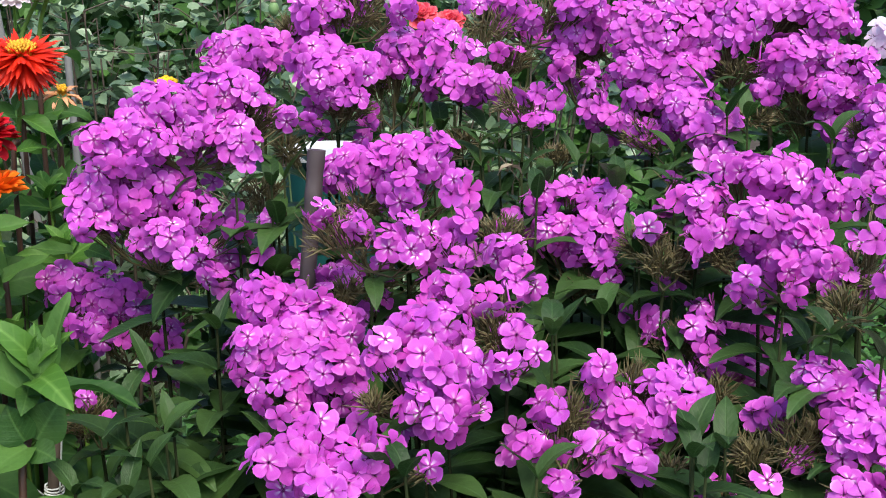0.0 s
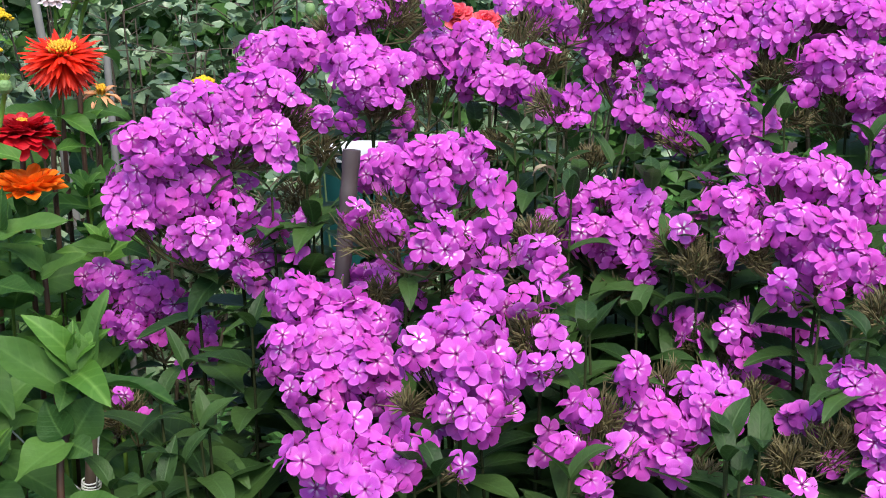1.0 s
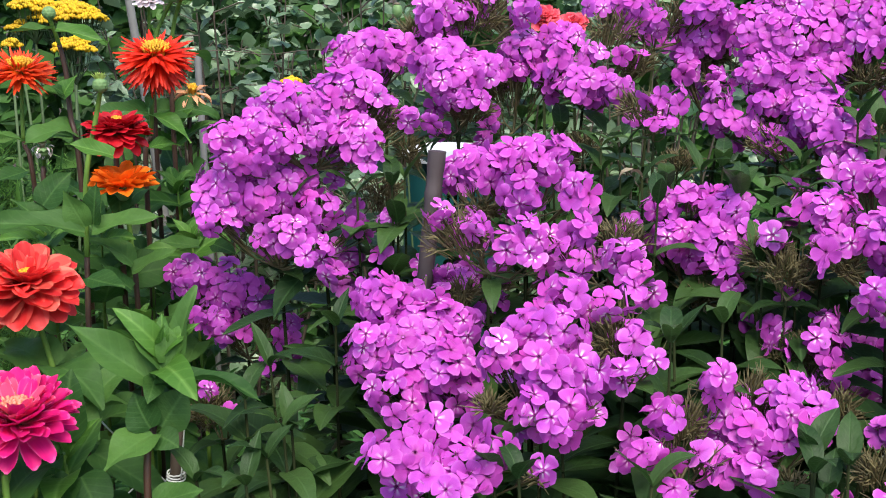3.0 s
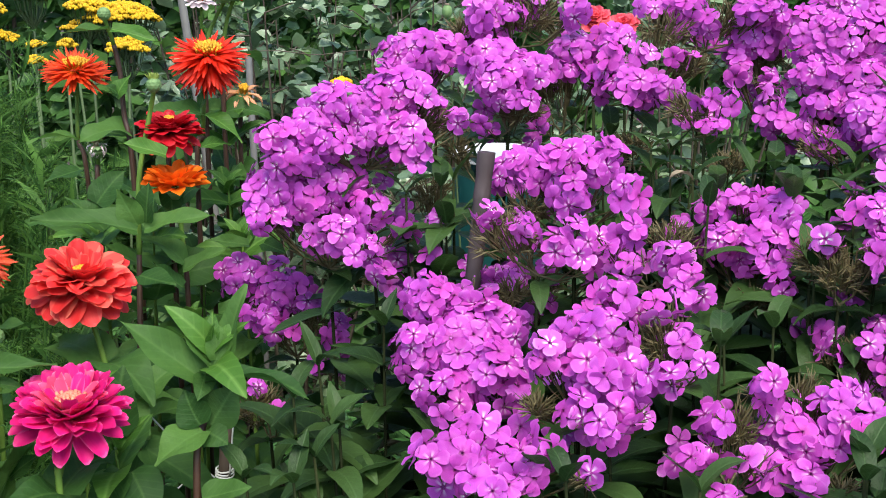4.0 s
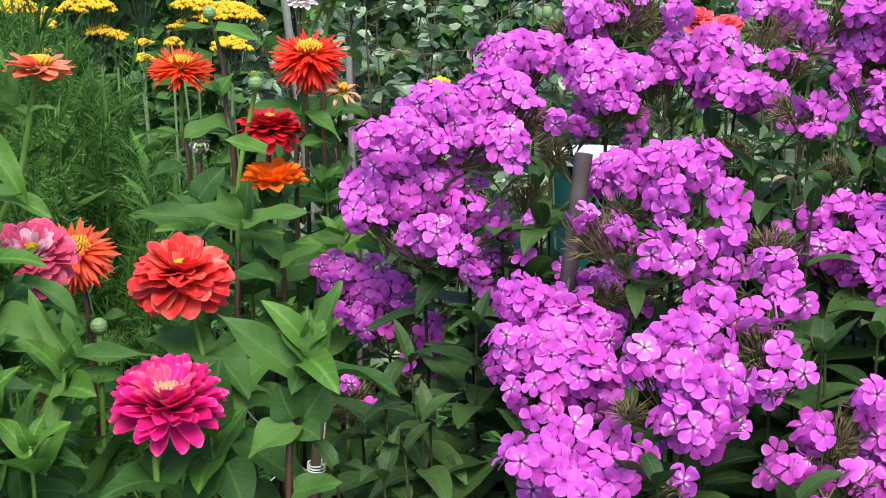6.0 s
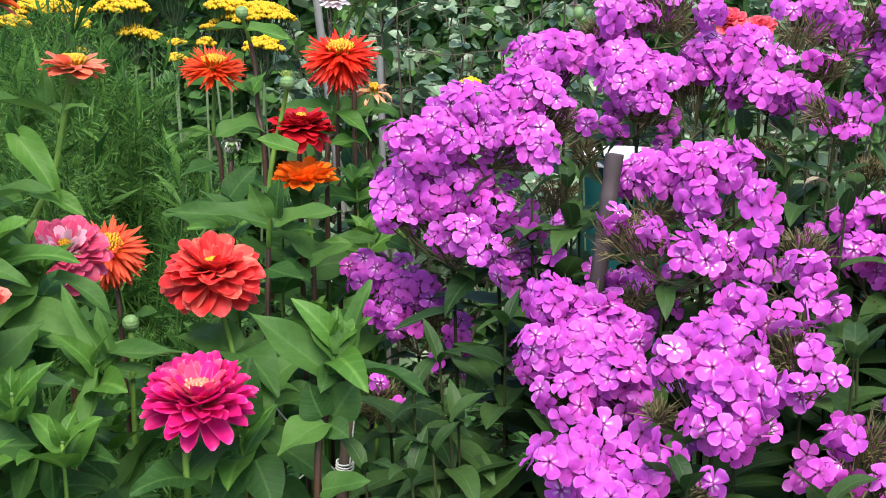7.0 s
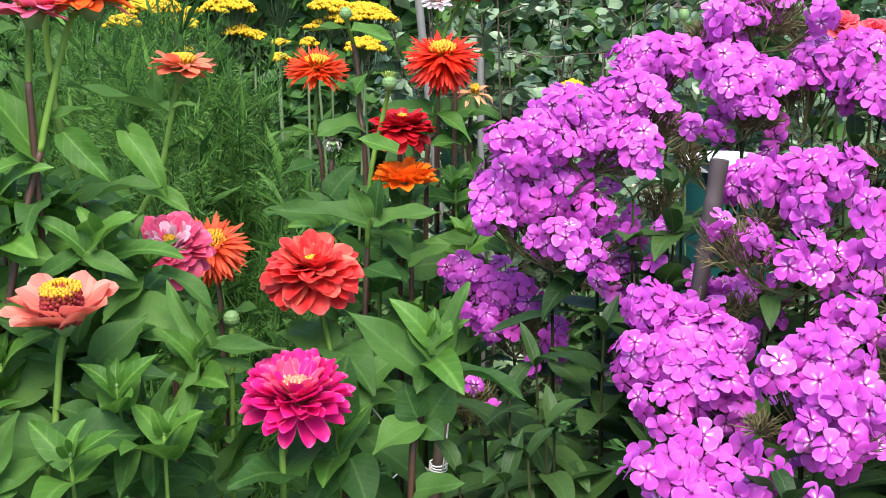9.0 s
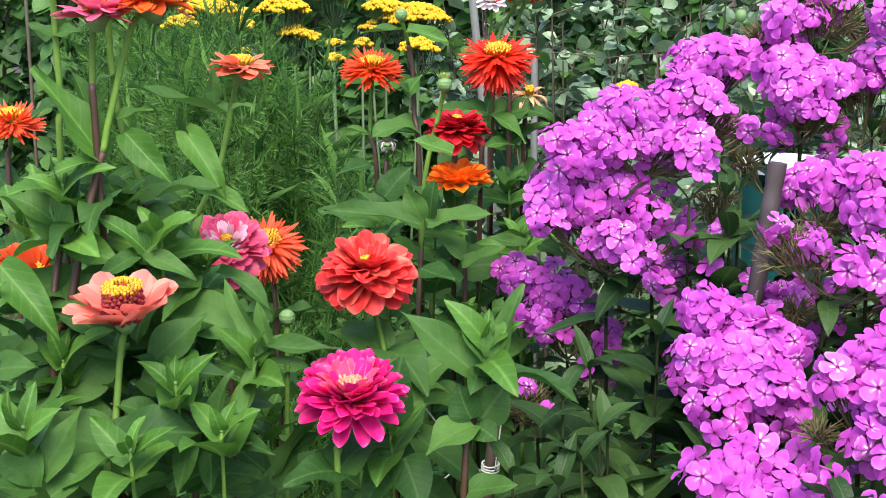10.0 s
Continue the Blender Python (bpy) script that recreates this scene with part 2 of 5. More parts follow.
def tube(b, pts, radii, sides=6, cap=True):
    pts = [Vector(p) for p in pts]
    rings, last = [], Vector((0.13, 0.99, 0.05))
    for i, p in enumerate(pts):
        d = (pts[min(i + 1, len(pts) - 1)] - pts[max(i - 1, 0)]).normalized()
        u = (last - d * last.dot(d)).normalized()
        last, w = u, d.cross(u)
        rings += [p + (u * math.cos(2 * math.pi * k / sides) + w * math.sin(2 * math.pi * k / sides)) * radii[i] for k in range(sides)]
    faces = [(i * sides + k, i * sides + (k + 1) % sides, (i + 1) * sides + (k + 1) % sides, (i + 1) * sides + k)
             for i in range(len(pts) - 1) for k in range(sides)]
    if cap:
        faces += [tuple(range(sides))[::-1], tuple(range((len(pts) - 1) * sides, len(pts) * sides))]
    b.add(rings, faces)


def blob(b, at, r, squash=1.0, rows=3, seg=6):
    """A small rounded body, squash times as high as it is wide."""
    v = [(0, 0, -r * squash)]
    for i in range(1, rows):
        a = -math.pi / 2 + math.pi * i / rows
        v += [(r * math.cos(a) * math.cos(2 * math.pi * k / seg), r * math.cos(a) * math.sin(2 * math.pi * k / seg), r * squash * math.sin(a)) for k in range(seg)]
    v.append((0, 0, r * squash))
    f = [(0, 1 + (k + 1) % seg, 1 + k) for k in range(seg)]
    for i in range(rows - 2):
        o = 1 + i * seg
        f += [(o + k, o + (k + 1) % seg, o + seg + (k + 1) % seg, o + seg + k) for k in range(seg)]
    o = 1 + (rows - 2) * seg
    f += [(o + k, o + (k + 1) % seg, len(v) - 1) for k in range(seg)]
    b.add(v, f, Matrix.Translation(at))


def blade(b, length, width, outline, bend=0.6, fold=0.15, wave=0.0, rows=7, cols=4, phase=0.0, m=None, start=0.0):
    """A leaf or petal along +y that faces +z. outline(s): half width along it, 0 to 1; bend: how far it curls down, in radians."""
    verts, y, z, a = [], 0.0, 0.0, start
    for i in range(rows + 1):
        s = i / rows
        hw = max(outline(s), 0.03) * width / 2
        for j in range(cols + 1):
            c = 2 * j / cols - 1
            lift = fold * abs(c) * hw + wave * width * math.sin(s * 9 + phase + c * 1.3) * abs(c)
            verts.append((c * hw, y - lift * math.sin(a), z + lift * math.cos(a)))
        y += length / rows * math.cos(a)
        z += length / rows * math.sin(a)
        a -= bend / rows
    n = cols + 1
    b.add(verts, [(i * n + j, i * n + j + 1, (i + 1) * n + j + 1, (i + 1) * n + j) for i in range(rows) for j in range(cols)], m)


def lance(s):
    return math.sin(math.pi * min(1, s * 0.97 + 0.03) ** 0.8) ** 0.85


def ovate(s):
    return 1.95 * (s + 0.10) ** 0.42 * max(0, 1 - s) ** 0.80


def spoon(s):
    if s < 0.62:
        return 0.36 + 0.64 * math.sin(s / 0.62 * math.pi / 2)
    return math.sqrt(max(0, 1 - ((s - 0.62) / 0.387) ** 2.4))


def strap(s):
    return 0.5 + 0.5 * math.sin(min(1.0, s * 1.3) * math.pi / 2) if s < 0.6 else 1.0 - 0.85 * ((s - 0.6) / 0.4) ** 1.5


def thing(name, at, label, category, group="", kind=""):
    e = new(name)
    e.empty_display_size = 0.02
    e.location = at
    return tagged(e, label, category, group, kind)


def part(name, data, mat, parent, label="", m=None):
    """One mesh object under a thing or a part; data is a Build or a mesh that alike parts share."""
    ob = new(name, data.mesh(name, mat) if isinstance(data, Build) else data)
    ob.parent = parent
    if m is not None:
        ob.matrix_basis = m
    return tagged(ob, label)


def aim(at, forward, up=(0, 0, 1), size=1.0):
    """A pose whose +y runs along forward and whose +z leans to up."""
    y = Vector(forward).normalized()
    x = y.cross(Vector(up))
    if x.length < 1e-4:
        x = Vector((1, 0, 0))
    x.normalize()
    z = x.cross(y)
    return Matrix.Translation(at) @ Matrix((x, y, z)).transposed().to_4x4() @ Matrix.Scale(size, 4)


def face(at, normal, spin=0.0, size=1.0):
    """A pose whose +z runs along normal."""
    q = Vector(normal).to_track_quat("Z", "Y").to_matrix().to_4x4()
    return Matrix.Translation(at) @ q @ Matrix.Rotation(spin, 4, "Z") @ Matrix.Scale(size, 4)


rnd = random.Random(7)


def wobble(a):
    return Vector((rnd.uniform(-a, a), rnd.uniform(-a, a), rnd.uniform(-a, a)))


# ---- ground ----
def ground():
    b, n = Build(), 90
    xs = [math.copysign(abs(i / (n / 2) - 1) ** 3 * 400, i / (n / 2) - 1) for i in range(n + 1)]
    v = [(x, y + 2, 0.03 * noise.noise((x * 3, y * 3, 0)) if abs(x) < 6 and abs(y) < 6 else -0.01) for y in xs for x in xs]
    b.add(v, [(j * (n + 1) + i, j * (n + 1) + i + 1, (j + 1) * (n + 1) + i + 1, (j + 1) * (n + 1) + i) for j in range(n) for i in range(n)])
    ob = new("ground", b.mesh("ground", SOIL))
    tagged(ob, "dark bare garden soil under the flower bed", "ground", kind="structure")


ground()


# ---- phlox ----
def petal_edge(s):
    """Half width of a phlox petal: a narrow claw, then broad, blunt and rounded."""
    if s < 0.72:
        return 0.15 + 0.85 * math.sin(s / 0.72 * math.pi / 2) ** 1.25
    return math.sqrt(max(0.10, 1 - ((s - 0.72) / 0.30) ** 2.6))


def floret_mesh(k):
    """Five broad petals, each twisted a little over the next, with the long tube behind."""
    b, r = Build(), random.Random(k)
    for i in range(5):
        a = 2 * math.pi * i / 5 + r.uniform(-0.12, 0.12)
        tilt = (0.10, 0.02, 0.22, -0.12, 0.06, 0.42, 0.12, -0.30)[k] + r.uniform(-0.12, 0.12)
        m = Matrix.Rotation(a, 4, "Z") @ Matrix.Translation((0, 0.0010, 0.0)) @ Matrix.Rotation(0.16 + r.uniform(-0.14, 0.14), 4, "Y")
        blade(b, r.uniform(0.0128, 0.0144), r.uniform(0.0112, 0.0128), petal_edge,
              bend=(0.30, 0.45, 0.65, 0.25, -0.15, 0.9, 0.5, 0.4)[k] + r.uniform(-0.2, 0.25), fold=r.uniform(-0.32, 0.16), wave=0.05, rows=6, cols=4, phase=r.uniform(0, 6), m=m, start=tilt)
    tube(b, ((0, 0, 0.0004), (0, 0.0004, -0.010), (0.001, 0.001, -0.022)), (0.0015, 0.0010, 0.0008), 5, False)
    return b.mesh("floret", PHLOX)


FLORETS = [floret_mesh(k) for k in range(8)]
WHITE_FLORETS = []
for me in FLORETS:
    w = me.copy()
    w.materials[0] = PHLOX_WHITE
    WHITE_FLORETS.append(w)


def leaf_set(count, length, width, outline, mat, seed, bends, fold, wave, rows=7):
    out, r = [], random.Random(seed)
    for k in range(count):
        b = Build()
        blade(b, length * r.uniform(0.9, 1.1), width * r.uniform(0.85, 1.12), outline, r.uniform(*bends), fold, wave, rows, 4, r.uniform(0, 6), start=0.15)
        out.append(b.mesh("leaf", mat))
    return out


DRY_LEAVES = leaf_set(2, 0.06, 0.016, lance, DRY, 9, (1.2, 2.6), 0.6, 0.12)
PHLOX_LEAVES = leaf_set(7, 0.090, 0.036, lance, PHLOX_LEAF, 3, (0.3, 1.5), 0.25, 0.045)


def calyces(b, c, rx, rz, count, r, root):
    """Slender calyces and buds on short stalks, in a tuft round c."""
    for i in range(count):
        a, u = r.uniform(0, 2 * math.pi), r.uniform(-0.5, 1)
        k = math.sqrt(1 - u * u)
        d = Vector((math.cos(a) * k, math.sin(a) * k, u))
        e = c + Vector((d.x * rx, d.y * rx, d.z * rz)) * r.uniform(0.5, 1.0)
        nd = (d * 0.8 + Vector((r.uniform(-.6, .6), r.uniform(-.6, .6), r.uniform(-.1, .8)))).normalized()
        fork = root.lerp(e, r.uniform(0.55, 0.85)) + wobble(0.002)
        tube(b, (fork, e), (0.0006, 0.0005), 3, False)
        ln = r.uniform(0.006, 0.013)
        tube(b, (e, e + nd * ln * 0.5, e + nd * ln), (0.0006, 0.0010, 0.0002), 4, False)
        for q in range(r.choice((0, 1, 3))):
            s = nd + Vector((r.uniform(-.8, .8), r.uniform(-.8, .8), r.uniform(-.5, .7)))
            tube(b, (e + nd * ln * 0.3, e + nd * ln * 0.3 + s * ln * 0.8), (0.0008, 0.0002), 3, False)


PHLOX_LABEL = {
    "broad": "garden phlox with a broad lumpy head of magenta-pink florets",
    "few": "garden phlox stem with a few open magenta-pink florets",
    "fading": "garden phlox with magenta-pink florets round brown-green spent calyces",
    "spent": "garden phlox stem with a brown-green seeding head",
    "white": "garden phlox with a small head of white florets",
}


def florets_on(rx, rz, r):
    """Places and directions of florets over one lobe of a head: close on the sunny side, thin behind and below."""
    if max(rx, rz) < 0.0062:
        return [(Vector((0, 0, 0)), Vector((r.uniform(-.3, .3), -0.9, 0.55)))]
    out = []
    for trial in range(600):
        u, a = r.uniform(-0.75, 1), r.uniform(0, 2 * math.pi)
        k = math.sqrt(1 - u * u)
        d = Vector((math.cos(a) * k, math.sin(a) * k, u))
        open_side = -0.75 * d.y + 0.5 * d.z
        gap = 0.0140 if open_side > -0.05 else 0.027
        e = Vector((d.x * rx, d.y * (rx + rz) / 2, d.z * rz))
        if any((e - q).length < gap * r.uniform(0.85, 1.1) for q, n in out):
            continue
        n = Vector((d.x / rx, d.y * 2 / (rx + rz), d.z / rz)).normalized()
        if r.random() < 0.10:  # one that stands out of the crowd on its long tube
            e, n = e * 1.25, (n + Vector((r.uniform(-.9, .9), r.uniform(-.4, .4), r.uniform(-.6, .9)))).normalized() * 1.6
        out.append((e * r.uniform(0.84, 1.12), n))
    return out


def phlox(bloom, spent, style=""):
    """A stem with one panicle: bloom and spent give its lobes, each a place and two half widths."""
    lobes = list(bloom) + list(spent)
    mid = sum((Vector(l[:3]) for l in lobes), Vector()) / len(lobes)
    low = min(l[2] - l[4] for l in lobes)
    r = random.Random(int(mid.x * 7919 + mid.y * 104729 + mid.z * 1299))
    base = Vector((mid.x + r.uniform(-0.05, 0.05), mid.y + r.uniform(0.0, 0.07), 0))
    style = style or ("spent" if not bloom else "few" if len(bloom) < 3 else "fading" if spent else "broad")
    t = thing("phlox", base, PHLOX_LABEL[style], "phlox", "phlox in the flower bed")
    top = Vector((mid.x, mid.y + 0.015, max(low - 0.01, mid.z - 0.06))) - base
    b = Build()
    tube(b, (Vector((0, 0, -0.02)), Vector((top.x * 0.15, top.y * 0.15, top.z * 0.4)), Vector((top.x * 0.6, top.y * 0.6, top.z * 0.75)), top), (0.0028, 0.0026, 0.0022, 0.0016), 6)
    part("stem", b, PHLOX_STEM, t)
    b, blooms = Build(), []
    for n, (x, y, z, rx, rz) in enumerate(lobes):
        c = Vector((x, y, z)) - base - top
        root = c * 0.45 + Vector((0, 0.008, -0.014))
        tube(b, (Vector((0, 0, 0)), c * 0.25 + Vector((0, 0.006, -0.008)), root, c - Vector((0, 0, rz * 0.3))), (0.0014, 0.0012, 0.0010, 0.0007), 4, False)
        if n >= len(bloom):
            calyces(b, c, rx + 0.001, rz + 0.001, int(30 + 90 * min(1.4, (rx + rz) / 0.05)), r, root)
            continue
        calyces(b, c + Vector((0, 0.006, -0.007)), rx * 0.7, rz * 0.6, int(8 + 26 * min(1.5, (rx + rz) / 0.05)), r, root)
        for e, nrm in florets_on(rx, rz, r):
            # florets lean to the open, sunny side of the bed
            nrm = (nrm + Vector((0, -0.46, 0.30)) + Vector((r.uniform(-.5, .5), r.uniform(-.4, .4), r.uniform(-.5, .5)))).normalized()
            blooms.append((c + e, nrm))
            tail = c + e - nrm * 0.021
            tube(b, (root, root.lerp(tail, 0.5) - Vector((0, 0, 0.002)), tail, tail + nrm * 0.005), (0.0007, 0.0006, 0.0010, 0.0012), 3, False)
    if len(bloom) > 2:  # late florets deep between the lobes
        for i in range(2 * len(bloom)):
            l = r.choice(bloom)
            p = Vector(l[:3]) - base - top + Vector((r.uniform(-1, 1) * (l[3] + 0.012), r.uniform(0.03, 0.06), r.uniform(-0.03, 0.0)))
            nrm = Vector((r.uniform(-.7, .7), -0.7, r.uniform(-.1, 1))).normalized()
            blooms.append((p, nrm))
            tube(b, (p * 0.3, p * 0.7 - Vector((0, 0, 0.006)), p - nrm * 0.02), (0.0009, 0.0007, 0.0009), 3, False)
    head = part("panicle", b, CALYX, t, "", Matrix.Translation(top))
    for p, nrm in blooms:
        k = r.choice((0, 0, 0, 1, 1, 2, 3, 3, 4, 4, 5, 6, 6, 7))
        me = (WHITE_FLORETS if style == "white" else FLORETS)[k]
        part("floret", me, None, head, "", face(p, nrm, r.uniform(0, 6.3), r.uniform(0.78, 1.0)))
    a, h = r.uniform(0, 3), top.z - 0.005
    while h > top.z - 0.34:
        s = h / top.z
        at = Vector((top.x * s ** 2, top.y * s ** 2, h))
        grow = min(1.05, 0.5 + (top.z - h) * 4.5)
        for q in (0, math.pi):
            d = Vector((math.cos(a + q), math.sin(a + q), r.uniform(-0.4, 0.45)))
            part("leaf", r.choice(PHLOX_LEAVES), None, t, "", aim(at, d, (0, 0, 1), grow * r.uniform(0.85, 1.15)))
        a += 1.57 + r.uniform(-0.3, 0.3)
        h -= r.uniform(0.04, 0.055)
    return t


def leafy_phlox(x, y, z):
    """A phlox stem without a flower head, leafy to the tip."""
    r = random.Random(int(x * 4001 + y * 8009))
    t = thing("phlox", (x, y, 0), "leafy flowerless garden phlox stem with dark green leaves", "phlox", "phlox in the flower bed")
    b = Build()
    tip = Vector((r.uniform(-.04, .04), r.uniform(-.06, .02), z))
    tube(b, (Vector((0, 0, -0.02)), tip * 0.5 + Vector((0.01, 0, 0)), tip), (0.0026, 0.0022, 0.0012), 6)
    part("stem", b, PHLOX_STEM, t)
    a, h = r.uniform(0, 3), z
    while h > z - 0.42:
        for q in (0, math.pi):
            d = Vector((math.cos(a + q), math.sin(a + q), r.uniform(0.1, 0.6) + (0.8 if h > z - 0.03 else 0)))
            part("leaf", r.choice(PHLOX_LEAVES if r.random() > 0.012 else DRY_LEAVES), None, t, "", aim(tip * (h / z), d, (0, 0, 1), min(1.1, 0.5 + (z - h) * 5) * r.uniform(0.85, 1.15)))
        a += 1.57 + r.uniform(-0.3, 0.3)
        h -= r.uniform(0.04, 0.055)


phlox(((-0.103, 1.141, 1.044, 0.015, 0.020), (-0.094, 1.154, 1.059, 0.008, 0.005),),
      ((-0.163, 1.176, 1.056, 0.010, 0.011),))
phlox(((-0.326, 1.075, 1.083, 0.020, 0.019), (-0.281, 1.116, 1.117, 0.025, 0.015), (-0.277, 1.088, 1.079, 0.019, 0.015), (-0.222, 1.135, 1.123, 0.035, 0.020), (-0.204, 1.104, 1.079, 0.019, 0.023), (-0.155, 1.128, 1.098, 0.007, 0.007), (-0.250, 1.118, 1.108, 0.025, 0.017), (-0.304, 1.090, 1.093, 0.019, 0.016), (-0.242, 1.103, 1.088, 0.012, 0.018), (-0.190, 1.135, 1.115, 0.016, 0.009), (-0.311, 1.064, 1.064, 0.025, 0.008),),
      ((-0.185, 1.151, 1.093, 0.012, 0.015), (-0.306, 1.125, 1.096, 0.009, 0.008),))
phlox(((-0.335, 1.086, 1.029, 0.025, 0.025), (-0.290, 1.103, 1.031, 0.027, 0.020), (-0.338, 1.062, 1.005, 0.017, 0.013), (-0.245, 1.096, 1.010, 0.023, 0.016), (-0.270, 1.072, 0.991, 0.024, 0.016), (-0.240, 1.066, 0.977, 0.020, 0.010), (-0.221, 1.051, 0.957, 0.007, 0.007), (-0.208, 1.090, 0.994, 0.007, 0.007), (-0.295, 1.061, 0.988, 0.006, 0.006), (-0.309, 1.084, 1.017, 0.022, 0.019), (-0.317, 1.105, 1.044, 0.022, 0.013), (-0.264, 1.112, 1.034, 0.017, 0.010), (-0.352, 1.072, 1.021, 0.007, 0.016),),
      ((-0.303, 1.105, 0.999, 0.013, 0.013),))
phlox(((-0.178, 1.086, 0.970, 0.008, 0.007), (-0.175, 1.113, 0.998, 0.011, 0.008),),
      ((-0.188, 1.160, 1.015, 0.020, 0.014),))
phlox(((-0.402, 1.158, 0.919, 0.022, 0.017), (-0.355, 1.157, 0.900, 0.026, 0.028), (-0.369, 1.129, 0.881, 0.021, 0.009), (-0.316, 1.154, 0.885, 0.006, 0.009), (-0.290, 1.137, 0.863, 0.010, 0.014), (-0.305, 1.104, 0.840, 0.005, 0.003), (-0.351, 1.124, 0.870, 0.018, 0.007),),
      ((-0.330, 1.168, 0.865, 0.017, 0.017),))
phlox(((-0.307, 0.968, 0.840, 0.006, 0.006), (-0.328, 0.983, 0.858, 0.004, 0.003),),
      ((-0.332, 0.989, 0.833, 0.017, 0.022),))
phlox(((-0.161, 0.967, 0.955, 0.022, 0.023), (-0.166, 0.927, 0.919, 0.019, 0.022), (-0.122, 0.952, 0.934, 0.031, 0.022), (-0.097, 0.920, 0.903, 0.025, 0.029), (-0.136, 0.901, 0.893, 0.022, 0.020), (-0.090, 0.957, 0.935, 0.015, 0.018), (-0.132, 0.976, 0.958, 0.029, 0.007), (-0.137, 0.935, 0.922, 0.023, 0.023),),
      ((-0.089, 1.009, 0.954, 0.012, 0.007),))
phlox(((-0.094, 0.777, 0.912, 0.015, 0.013), (-0.114, 0.759, 0.901, 0.023, 0.015), (-0.061, 0.760, 0.896, 0.023, 0.011), (-0.083, 0.746, 0.888, 0.026, 0.010), (-0.045, 0.771, 0.903, 0.010, 0.010), (-0.014, 0.757, 0.892, 0.005, 0.007),),
      ())
phlox(((0.006, 0.863, 1.000, 0.013, 0.010), (-0.029, 0.839, 0.976, 0.012, 0.011), (-0.003, 0.838, 0.975, 0.020, 0.016), (-0.048, 0.819, 0.959, 0.010, 0.015), (-0.011, 0.813, 0.952, 0.017, 0.013), (0.019, 0.813, 0.952, 0.013, 0.011), (-0.020, 0.788, 0.932, 0.011, 0.009), (-0.000, 0.777, 0.923, 0.009, 0.008), (0.017, 0.787, 0.931, 0.010, 0.009),),
      ((-0.052, 0.803, 0.922, 0.007, 0.007),))
phlox(((0.042, 0.872, 0.987, 0.014, 0.007), (0.056, 0.851, 0.968, 0.011, 0.009), (0.073, 0.835, 0.955, 0.003, 0.006), (0.049, 0.826, 0.945, 0.003, 0.009),),
      ((0.043, 0.869, 0.957, 0.018, 0.020),))
phlox(((-0.074, 1.024, 1.068, 0.019, 0.017), (-0.034, 1.031, 1.073, 0.031, 0.019), (-0.002, 1.038, 1.081, 0.012, 0.012), (0.013, 1.015, 1.052, 0.012, 0.014), (-0.039, 1.010, 1.048, 0.019, 0.014),),
      ((-0.076, 1.023, 1.031, 0.018, 0.010),))
phlox(((-0.075, 0.963, 1.027, 0.008, 0.008), (-0.050, 0.955, 1.016, 0.013, 0.010), (-0.029, 0.958, 1.018, 0.010, 0.020), (-0.023, 0.946, 1.005, 0.003, 0.003), (-0.108, 0.968, 1.036, 0.013, 0.007),),
      ((-0.092, 0.976, 1.011, 0.030, 0.020),))
phlox(((-0.107, 1.062, 0.956, 0.026, 0.004), (-0.061, 1.070, 0.960, 0.009, 0.007), (-0.089, 1.034, 0.927, 0.012, 0.006), (-0.062, 1.045, 0.935, 0.007, 0.003), (-0.014, 1.069, 0.957, 0.007, 0.003),),
      ((-0.071, 1.087, 0.943, 0.025, 0.013),))
phlox(((0.094, 1.087, 1.024, 0.014, 0.012), (0.128, 1.092, 1.035, 0.013, 0.006), (0.154, 1.077, 1.022, 0.021, 0.019), (0.104, 1.061, 0.996, 0.020, 0.016), (0.141, 1.052, 0.992, 0.024, 0.024), (0.067, 1.071, 1.003, 0.009, 0.010), (0.170, 1.060, 1.007, 0.006, 0.011), (0.154, 1.024, 0.966, 0.009, 0.017),),
      ((0.130, 1.040, 0.945, 0.016, 0.013),))
phlox(((0.051, 0.955, 1.006, 0.012, 0.010), (0.065, 0.940, 0.992, 0.012, 0.009), (0.016, 0.948, 0.997, 0.007, 0.008), (0.014, 0.974, 1.025, 0.010, 0.010), (0.002, 0.963, 1.013, 0.007, 0.003),),
      ((0.053, 0.988, 1.010, 0.020, 0.020),))
phlox(((0.185, 0.982, 1.018, 0.010, 0.009), (0.222, 0.966, 1.012, 0.003, 0.016),),
      ((0.193, 0.981, 0.987, 0.017, 0.017),))
phlox(((0.302, 1.014, 1.061, 0.028, 0.022), (0.237, 1.015, 1.040, 0.025, 0.014), (0.239, 0.993, 1.017, 0.017, 0.011), (0.284, 0.985, 1.023, 0.026, 0.019), (0.312, 0.969, 1.017, 0.023, 0.018), (0.336, 0.989, 1.048, 0.019, 0.018), (0.359, 0.978, 1.046, 0.012, 0.017), (0.270, 1.028, 1.067, 0.015, 0.012),),
      ((0.270, 1.015, 1.016, 0.018, 0.013),))
phlox(((0.297, 0.952, 0.996, 0.016, 0.014), (0.326, 0.942, 0.998, 0.018, 0.015), (0.302, 0.931, 0.979, 0.005, 0.008), (0.262, 0.945, 0.978, 0.008, 0.008),),
      ((0.358, 0.950, 0.986, 0.023, 0.019), (0.250, 0.994, 0.990, 0.012, 0.012),))
phlox(((0.379, 0.955, 1.058, 0.007, 0.016), (0.365, 0.926, 1.022, 0.012, 0.008), (0.365, 0.898, 0.996, 0.005, 0.014),),
      ((0.334, 0.909, 0.963, 0.017, 0.022),))
